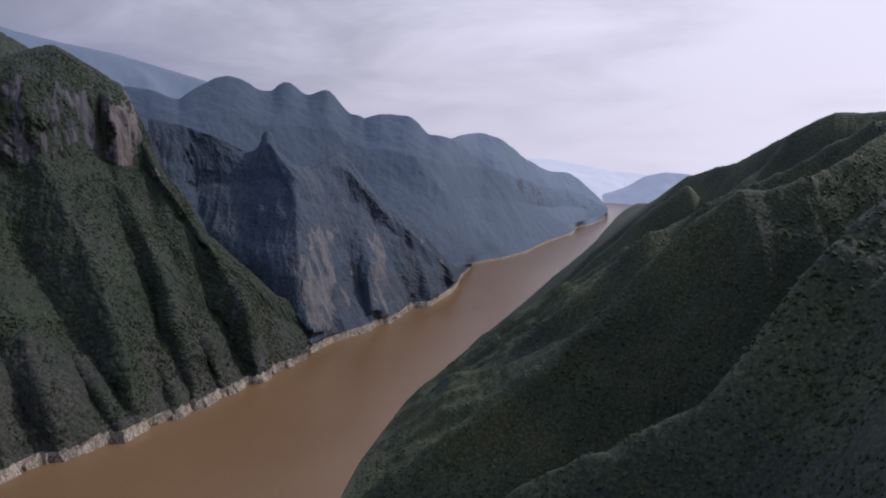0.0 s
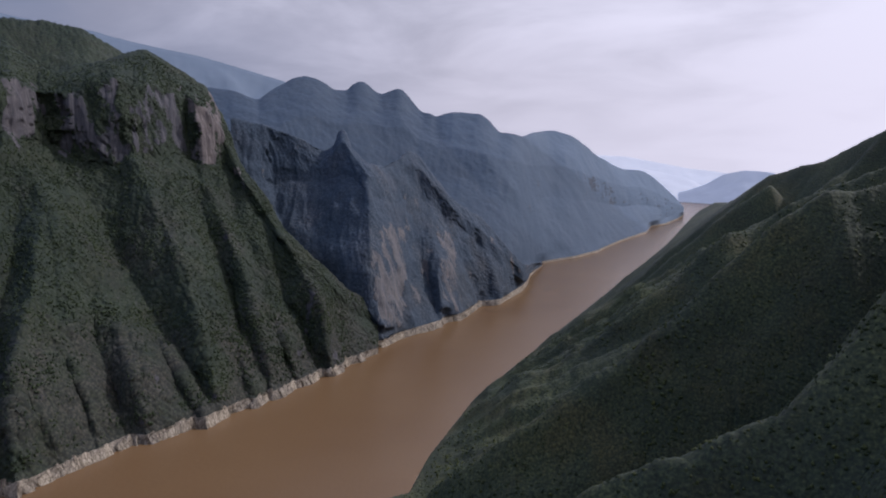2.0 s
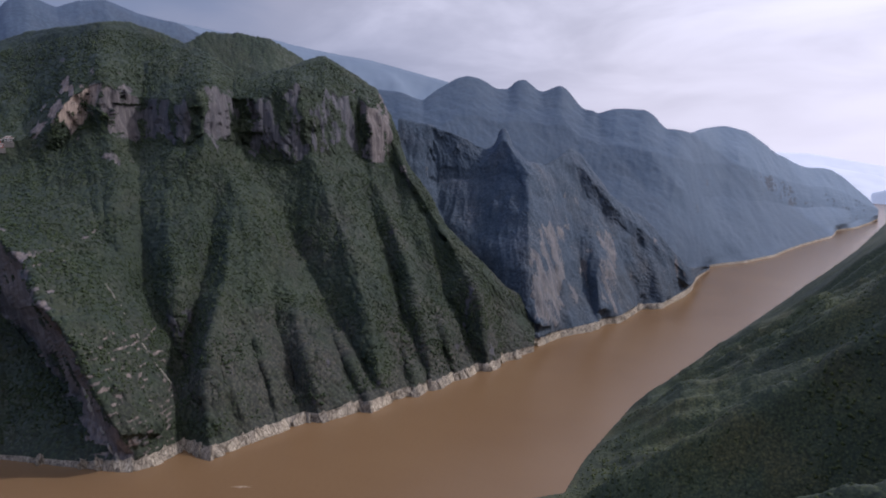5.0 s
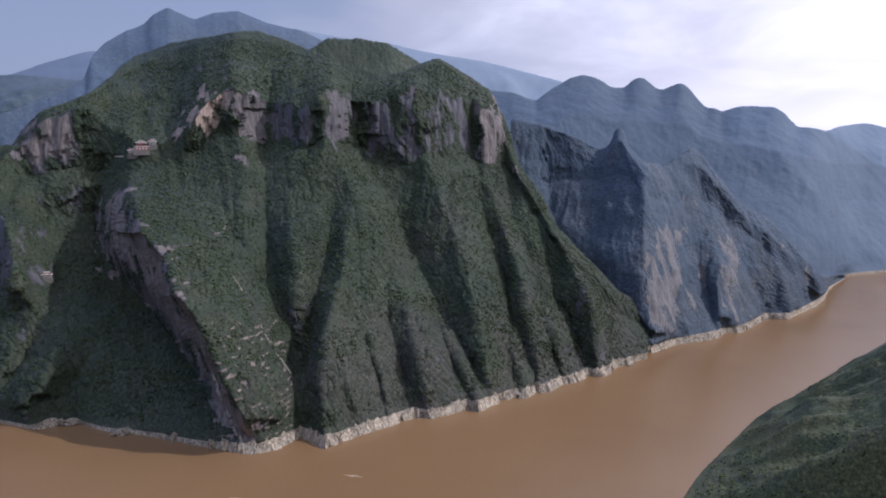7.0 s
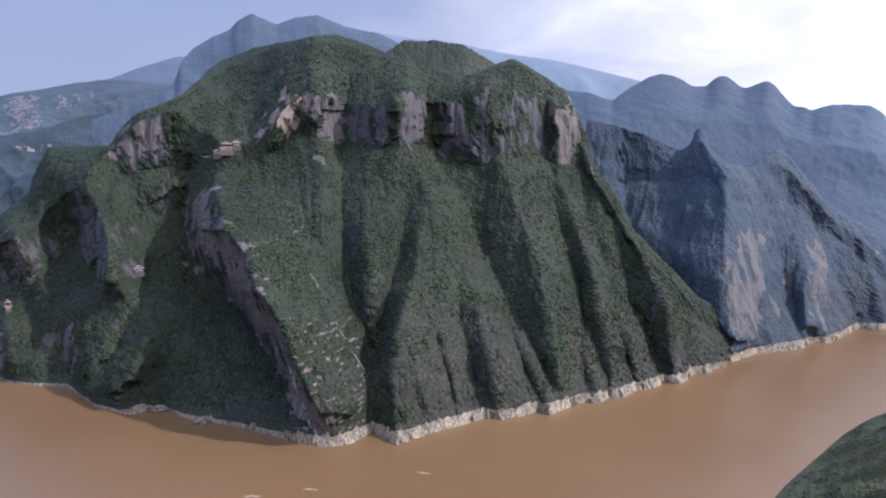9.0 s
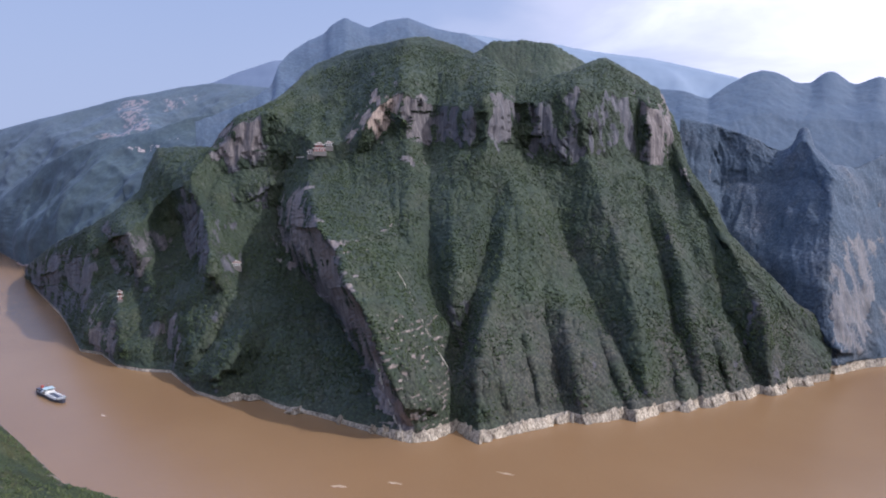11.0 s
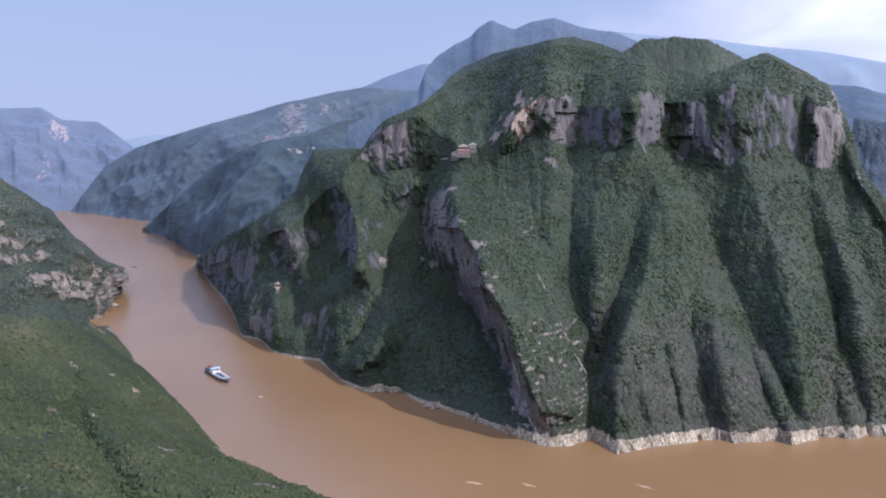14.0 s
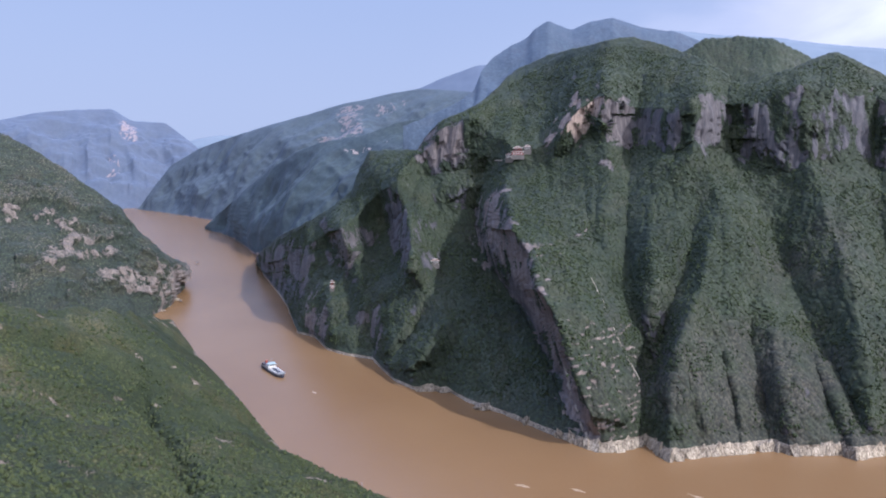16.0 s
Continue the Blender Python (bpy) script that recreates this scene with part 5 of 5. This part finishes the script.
bank_shrubs(BANK_E, 180, 800, 46000, 12, "yellow-green shrubs covering the shaded bank slope", SHRUBS_BRIGHTENED, 0.85, 0.6)


# ---- places on the headland ----
def on_slope(az, rise, p=None):
    """The place on a mountain front that lies at an azimuth and a rise over run as seen from the middle of the path."""
    p = HP if p is None else p
    d = p - np.array((-5.0, -15.0, 230.5))
    r = np.hypot(d[..., 0], d[..., 1])
    off = np.hypot(np.radians(np.degrees(np.arctan2(d[..., 0], d[..., 1])) - az), d[..., 2] / r - rise)
    off[int(off.shape[0] * 0.93):] = 9
    i, j = np.unravel_index(np.argmin(off), off.shape)
    return Vector(p[i, j])


def box(bm, size, at, turn=0.0, bevel=0.0):
    m = Matrix.Translation(at) @ Matrix.Rotation(turn, 4, "Z") @ Matrix.Diagonal((*size, 1))
    made = bmesh.ops.create_cube(bm, size=1.0, matrix=m)
    if bevel:
        edges = list({e for v in made["verts"] for e in v.link_edges})
        bmesh.ops.bevel(bm, geom=edges, offset=bevel, segments=1, affect="EDGES")
    return made["verts"]


PALE_STONE = plain("pale_weathered_stone", (0.29, 0.262, 0.22), 0.9, 0, 0.35, 0.35)
TERRACE = plain("grey_terrace_stone", (0.13, 0.12, 0.11), 0.9, 0, 0.35, 0.35)
WHITE = plain("white_paint", (0.62, 0.61, 0.58), 0.55)
DARK = plain("dark_hull_paint", (0.045, 0.05, 0.07), 0.5)
DECK = plain("grey_deck_paint", (0.26, 0.27, 0.28), 0.7)
TEAL = plain("pale_teal_paint", (0.36, 0.46, 0.46), 0.6)
RED = plain("red_oxide_paint", (0.30, 0.07, 0.05), 0.6)
GLASS = plain("dark_window_glass", (0.03, 0.04, 0.05), 0.1)
TILE = plain("brown_roof_tile", (0.15, 0.10, 0.08), 0.8)
TIMBER = plain("weathered_timber", (0.17, 0.12, 0.08), 0.8)
STEEL = plain("galvanised_steel", (0.42, 0.43, 0.44), 0.45, 0.7)


def rock_ledge(points, width, height, label, seed):
    """A broken line of pale rock that stands out of a slope."""
    gen = random.Random(seed)
    bm = bmesh.new()
    for a, b in zip(points[:-1], points[1:]):
        length = (b - a).length
        n = max(1, int(length / 6.0))
        for k in range(n):
            if gen.random() < 0.2:
                continue
            f = (k + 0.5) / n
            c = a.lerp(b, f) + Vector((gen.uniform(-1, 1), gen.uniform(-1, 1), -0.3))
            q = (b - a).to_track_quat("X", "Z").to_matrix().to_4x4()
            m = Matrix.Translation(c) @ q @ Matrix.Diagonal((length / n * gen.uniform(1.0, 1.6), width * gen.uniform(0.5, 0.9), height * gen.uniform(0.5, 1.0), 1))
            made = bmesh.ops.create_icosphere(bm, subdivisions=1, radius=0.6, matrix=m)
            for v in made["verts"]:
                v.co += Vector((gen.uniform(-1, 1), gen.uniform(-1, 1), gen.uniform(-1, 1))) * width * 0.16
    me = bpy.data.meshes.new("rock_ledge")
    bm.to_mesh(me)
    bm.free()
    me.materials.append(PALE_STONE)
    return tagged(new("rock_ledge", me), label, "rock", "rock ledges", "stuff")


LEDGES = [
    ([(-47.33, -0.288), (-46.63, -0.33), (-45.57, -0.39), (-44.75, -0.42)], 2.6, 4.0, "narrow white rock rib along the headland's edge"),
    ([(-45.57, -0.151), (-44.59, -0.183), (-43.32, -0.236), (-42.5, -0.262), (-41.11, -0.305)], 1.6, 1.8, "pale rock edge running down the wooded rib"),
]
for n, (line, w, h, label) in enumerate(LEDGES):
    rock_ledge([on_slope(a, e) for a, e in line], w, h, label, n)


def pavilion(at, turn, wide, deep, tiers, label, name="temple"):
    thing = tagged(new(name), label, "building")
    thing.matrix_world = Matrix.Translation(at) @ Matrix.Rotation(turn, 4, "Z")
    bm = bmesh.new()
    box(bm, (wide * 1.25, deep * 1.4, 6), (0, 0, -2.4), 0, 0.2)
    part("terrace", bm, TERRACE, thing, "grey stone terrace wall")
    z, w, d = 0.6, wide, deep
    for k in range(tiers):
        bm = bmesh.new()
        box(bm, (w, d, 3.6), (0, 0, z + 1.8), 0, 0.06)
        part("wall", bm, RED if tiers > 1 else TERRACE, thing)
        for sx in (-0.36, -0.12, 0.12, 0.36):
            bm = bmesh.new()
            box(bm, (w * 0.13, 0.3, 2.0), (sx * w, -d / 2 - 0.1, z + 1.7))
            part("window", bm, GLASS if k else WHITE, thing)
        bm = bmesh.new()
        low = [bm.verts.new((sx * (w / 2 + 1.6), sy * (d / 2 + 1.6), z + 3.5)) for sx, sy in ((-1, -1), (1, -1), (1, 1), (-1, 1))]
        eave = [bm.verts.new((v.co.x, v.co.y, v.co.z + 0.35)) for v in low]
        top = [bm.verts.new((sx * w * 0.3, 0, z + 5.9)) for sx in (-1, 1)]
        bm.faces.new(low[::-1])
        for i in range(4):
            bm.faces.new((low[i], low[(i + 1) % 4], eave[(i + 1) % 4], eave[i]))
        bm.faces.new((eave[0], eave[1], top[1], top[0]))
        bm.faces.new((eave[2], eave[3], top[0], top[1]))
        bm.faces.new((eave[1], eave[2], top[1]))
        bm.faces.new((eave[3], eave[0], top[0]))
        roof = part("roof", bm, TILE, thing)
        bm = bmesh.new()
        box(bm, (w * 0.64, 0.5, 0.6), (0, 0, z + 6.0))
        part("roof_ridge", bm, WHITE, roof, "white painted ridge")
        bm = bmesh.new()
        box(bm, (w + 3.0, 0.4, 0.5), (0, -d / 2 - 1.5, z + 3.7))
        part("eave_board", bm, WHITE, roof, "white painted eave")
        z, w, d = z + 4.6, w * 0.72, d * 0.75
    return thing


spot = on_slope(-51.63, 0.0150)
pavilion(spot + Vector((0, 0, 2.0)), radians(52), 14, 7, 2, "red and white hillside temple with stacked tiled roofs")
spot2 = on_slope(-52.3, 0.0110)
pavilion(spot2 + Vector((0, 0, 1.5)), radians(55), 9, 6, 1, "small white temple hall on a stone terrace", "temple_hall")
pavilion(on_slope(-50.9, 0.0225) + Vector((0, 0, 1.5)), radians(50), 8, 5, 1, "small pale hall above the hillside temple", "temple_hall")
rock_ledge([on_slope(-54.1, 0.0085) + Vector((0, 0, 1)), on_slope(-53.2, 0.0085) + Vector((0, 0, 1)), on_slope(-52.4, 0.0095) + Vector((0, 0, 1))], 2.0, 2.4, "pale terrace wall leading to the temple", 21)
pavilion(on_slope(-58.5, -0.146) + Vector((0, 0, 1.5)), radians(60), 9, 5, 1, "white house under the dark cliff", "house")
pavilion(on_slope(-67.24, -0.182) + Vector((0, 0, 1.0)), radians(66), 4.5, 4.5, 2, "small pavilion tower on the low wooded spur", "pavilion")


# ---- on the river ----
def cargo_ship(at, turn):
    thing = tagged(new("cargo_ship"), "dark-hulled river cargo ship with white deckhouse, on the water", "ship")
    thing.matrix_world = Matrix.Translation(at) @ Matrix.Rotation(turn, 4, "Z")
    bm = bmesh.new()
    outline = [(-26, 4.6), (-20, 5.4), (10, 5.4), (19, 4.8), (24, 3.0), (27, 0.7)]
    ring = [(x, y) for x, y in outline] + [(x, -y) for x, y in outline[::-1]]
    levels = []
    for z, f in ((-0.8, 0.9), (1.2, 0.97), (2.6, 1.0)):
        levels.append([bm.verts.new((x * (0.97 + 0.03 * f), y * f, z + (0.9 * max(0, (x - 15) / 12) if z > 2 else 0))) for x, y in ring])
    for lo, hi in zip(levels[:-1], levels[1:]):
        for i in range(len(ring)):
            bm.faces.new((lo[i], lo[(i + 1) % len(ring)], hi[(i + 1) % len(ring)], hi[i]))
    bm.faces.new(levels[-1])
    bm.faces.new(levels[0][::-1])
    part("hull", bm, DARK, thing, "dark blue-black steel hull")
    bm = bmesh.new()
    box(bm, (44, 9.4, 0.3), (-2, 0, 2.8))
    deck = part("deck", bm, DECK, thing, "grey steel deck")
    for y in (-2.9, 0.0, 2.9):
        bm = bmesh.new()
        box(bm, (20, 1.5 if y else 3.0, 1.5), (9, y * 1.15, 3.7), 0, 0.25)
        part("hatch_cover", bm, DARK if y == 0 else WHITE, deck)
    bm = bmesh.new()
    box(bm, (3.2, 8.6, 1.8), (22, 0, 4.1), 0, 0.2)
    part("forecastle", bm, DECK, thing)
    bm = bmesh.new()
    box(bm, (10, 9.2, 2.4), (-8, 0, 4.1), 0, 0.12)
    house = part("deckhouse", bm, WHITE, thing, "white painted deckhouse")
    bm = bmesh.new()
    box(bm, (6, 7.2, 2.6), (-6.5, 0, 6.6), 0, 0.12)
    bridge = part("wheelhouse", bm, WHITE, thing)
    bm = bmesh.new()
    box(bm, (8.0, 9.4, 0.3), (-6.5, 0, 8.05))
    part("roof", bm, TEAL, bridge, "pale teal deckhouse roof")
    bm = bmesh.new()
    box(bm, (0.2, 6.2, 1.1), (-3.48, 0, 6.9))
    part("window", bm, GLASS, bridge)
    for y in (-3.65, 3.65):
        bm = bmesh.new()
        box(bm, (5.0, 0.2, 1.0), (-6.5, y, 6.9))
        part("window", bm, GLASS, bridge)
    for y in (-4.65, 4.65):
        for k in range(4):
            bm = bmesh.new()
            box(bm, (1.4, 0.14, 1.0), (-11.6 + k * 2.4, y, 4.3))
            part("window", bm, GLASS, house)
    bm = bmesh.new()
    box(bm, (9.5, 9.0, 2.4), (-20, 0, 4.1), 0, 0.12)
    part("aft_deckhouse", bm, DARK, thing)
    bm = bmesh.new()
    box(bm, (2.0, 2.4, 3.0), (-21.5, 0, 6.6), 0, 0.2)
    part("funnel", bm, RED, thing, "red-brown funnel")
    bm = bmesh.new()
    bmesh.ops.create_cone(bm, cap_ends=True, segments=8, radius1=0.16, radius2=0.08, depth=6, matrix=Matrix.Translation((-6.5, 0, 11)))
    part("mast", bm, STEEL, thing)
    bm = bmesh.new()
    bmesh.ops.create_cone(bm, cap_ends=True, segments=8, radius1=0.14, radius2=0.08, depth=5, matrix=Matrix.Translation((23, 0, 7)))
    part("bow_mast", bm, STEEL, thing)
    for y in (-5.2, 5.2):
        bm = bmesh.new()
        box(bm, (38, 0.08, 0.08), (-2, y, 3.9))
        for k in range(14):
            box(bm, (0.08, 0.08, 1.1), (-20 + k * 2.8, y, 3.35))
        part("rail", bm, WHITE, thing)
    return thing


cargo_ship((-729, 217, 0), radians(3))


def sampan(at, turn, length, label):
    thing = tagged(new("small_boat"), label, "boat")
    thing.matrix_world = Matrix.Translation(at) @ Matrix.Rotation(turn, 4, "Z")
    bm = bmesh.new()
    rings = []
    for f in np.linspace(-1, 1, 9):
        w = (1 - abs(f) ** 2.5) * length * 0.11 + 0.12
        lift = 0.5 * abs(f) ** 3
        rings.append([bm.verts.new((f * length / 2, y * w, z + lift)) for y, z in ((-1, 0.8), (-0.7, -0.3), (0.7, -0.3), (1, 0.8), (0.8, 0.75), (-0.8, 0.75))])
    for a, b in zip(rings[:-1], rings[1:]):
        for i in range(6):
            bm.faces.new((a[i], a[(i + 1) % 6], b[(i + 1) % 6], b[i]))
    bm.faces.new(rings[0])
    bm.faces.new(rings[-1][::-1])
    part("hull", bm, TIMBER, thing)
    bm = bmesh.new()
    made = bmesh.ops.create_cone(bm, cap_ends=True, segments=12, radius1=length * 0.09, radius2=length * 0.09, depth=length * 0.35, matrix=Matrix.Translation((0, 0, 0.8)) @ Matrix.Rotation(radians(90), 4, "Y"))
    bmesh.ops.delete(bm, geom=[v for v in made["verts"] if v.co.z < 0.6], context="VERTS")
    part("awning", bm, DECK, thing)
    return thing


sampan((-1190, 210, 0), radians(8), 17, "small dark timber boat moored off the rocky bank")
sampan((-1623, 331, 0), radians(20), 16, "small pale boat far up the muddy reach")


def foam(at, length, width, turn, seed):
    """A thin raft of drifting foam and twigs."""
    gen = random.Random(seed)
    bm = bmesh.new()
    for k in range(46):
        f = gen.gauss(0, 0.34)
        p = (f * length, gen.gauss(0, 0.3) * width * (1 - min(0.8, abs(f))), 0.02)
        bmesh.ops.create_icosphere(bm, subdivisions=1, radius=1, matrix=Matrix.Translation(p) @ Matrix.Rotation(gen.uniform(0, 3), 4, "Z") @ Matrix.Diagonal((gen.uniform(0.4, 1.3), gen.uniform(0.2, 0.6), 0.08, 1)))
    me = bpy.data.meshes.new("foam_raft")
    bm.to_mesh(me)
    bm.free()
    me.materials.append(FOAM)
    ob = tagged(new("foam_raft", me), "pale foam and twigs drifting on the muddy water", "foam", "foam rafts", "stuff")
    ob.matrix_world = Matrix.Translation(at) @ Matrix.Rotation(turn, 4, "Z")


FOAM = plain("dirty_foam", (0.36, 0.27, 0.18), 0.8)
for n, (x, y, ln, wd, tr) in enumerate([(-369, 284, 8, 3, 0.6), (-343, 314, 8, 2.0, 0.4), (-292, 380, 8, 2, 0.3), (-640, 230, 5, 1.5, 0.2)]):
    foam((x, y, 0), ln, wd, tr, n)


# ---- along the near bank ----
def shore_ledge(at, turn, size, seed):
    gen = random.Random(seed)
    bm = bmesh.new()
    bmesh.ops.create_icosphere(bm, subdivisions=3, radius=1.0)
    for v in bm.verts:
        n = noise.fractal(v.co * 2.2 + Vector((seed * 7.1, 0, 0)), 1.0, 2.0, 4)
        v.co *= 0.8 + 0.55 * n
    me = bpy.data.meshes.new("shore_ledge")
    bm.to_mesh(me)
    bm.free()
    me.materials.append(BAND)
    ob = tagged(new("shore_ledge", me), "pale tan rock ledge at the waterline", "rock", "shore ledges")
    ob.matrix_world = Matrix.Translation(at) @ Matrix.Rotation(turn, 4, "Z") @ Matrix.Diagonal((*size, 1))


for n, (x, y, tr, lx, ly, lz) in enumerate([(-1128, 170, 0.2, 14, 6, 3), (-1160, 181, 0.5, 18, 5, 3), (-1215, 201, 0.5, 30, 8, 3.5), (-1290, 210, 0.2, 24, 6, 4), (-1360, 224, 0.3, 28, 6, 4), (-1440, 241, 0.3, 32, 7, 4), (-1537, 258, 0.15, 42, 11, 5),
                                          (-960, 162, 0.1, 7, 3, 3), (-860, 159, 0.0, 6, 3, 3), (-415, 183, 0.3, 4, 3, 2.5), (-436, 176, 0.3, 3, 2, 2)]):
    shore_ledge((x, y - 2, 0.3), tr, (lx * 0.7, ly, lz * 0.8), n)
for n, (az, lx, ly, lz) in enumerate([(-48.3, 4, 3, 8), (-51.0, 5, 4, 7), (-54.6, 12, 6, 5), (-57.8, 14, 6, 5), (-59.4, 15, 6, 6), (-47.2, 4, 4, 9)]):
    j = int(np.argmin(np.abs(HAZ - az)))
    i = int(np.argmax(HP[:, j, 2] > 1.0))
    shore_ledge(tuple(HP[i, j] + (0, 0, -0.5)), radians(-az) + 0.2, (lx, ly, lz), n + 20)


def power_pole(at):
    thing = tagged(new("power_pole"), "slender grey power pole on the bank", "pole")
    thing.matrix_world = Matrix.Translation(at)
    bm = bmesh.new()
    bmesh.ops.create_cone(bm, cap_ends=True, segments=10, radius1=0.28, radius2=0.16, depth=13, matrix=Matrix.Translation((0, 0, 5.5)))
    part("pole", bm, STEEL, thing)
    bm = bmesh.new()
    box(bm, (2.6, 0.16, 0.16), (0, 0, 11.2))
    part("crossarm", bm, STEEL, thing)


px, py = -396.0, 168.0
pz, _ = bank_height(np.array([px]), np.array([py]))
power_pole((px, py, float(pz[0])))


# ---- slabs of the bare rock band ----
def slab_mesh(seed):
    gen = random.Random(seed)
    bm = bmesh.new()
    bmesh.ops.create_cube(bm, size=1.0)
    bmesh.ops.bevel(bm, geom=list(bm.edges), offset=0.09, segments=1, affect="EDGES")
    for v in bm.verts:
        v.co += Vector((gen.uniform(-1, 1), gen.uniform(-1, 1), gen.uniform(-1, 1))) * 0.10
        v.co.z += (0.14 if v.co.z > 0 else 0) * v.co.x
    me = bpy.data.meshes.new("rock_slab")
    bm.to_mesh(me)
    bm.free()
    me.materials.append(BAND)
    return me


def rock_slabs(band, p, az, row, az0, az1, gap, tall, seed, limit):
    gen = random.Random(seed)
    meshes = [slab_mesh(seed + k) for k in range(5)]
    j, made = int(np.searchsorted(az, az0)), 0
    last = int(np.searchsorted(az, az1)) - 3
    while j < last and made < limit:
        wide = gap * gen.uniform(0.55, 1.35)
        a, walked = j, 0.0
        while j < last and walked < wide:
            walked += float(np.hypot(*(p[row, j + 1, :2] - p[row, j, :2])))
            j += 1
        if gen.random() < 0.12:
            continue
        q = Vector(p[row, (a + j) // 2])
        side = Vector(p[row, j]) - Vector(p[row, a])
        side.z = 0
        if side.length < 0.5:
            continue
        side.normalize()
        inward = Vector((-side.y, side.x, 0))
        high = tall * gen.uniform(0.7, 1.12)
        turn = Matrix((side, inward, Vector((0, 0, 1)))).transposed().to_4x4()
        lean = Matrix.Rotation(radians(gen.uniform(-26, -8)), 4, "Y") @ Matrix.Rotation(radians(gen.uniform(-30, -14)), 4, "X")
        ob = new("rock_slab", meshes[made % 5])
        ob.parent = band
        ob.matrix_world = Matrix.Translation((q.x, q.y, high * 0.36 - 1.5)) @ turn @ lean @ Matrix.Diagonal((wide * gen.uniform(0.95, 1.15), gen.uniform(4.0, 6.0), high, 1))
        made += 1


rock_slabs(BANDS[0], HP, HAZ, 8, -47.0, -12.5, 8.5, 11.5, 300, 200)
rock_slabs(BANDS[1], SPP, SAZ, 5, -12.5, -1.0, 9.0, 10.0, 320, 60)
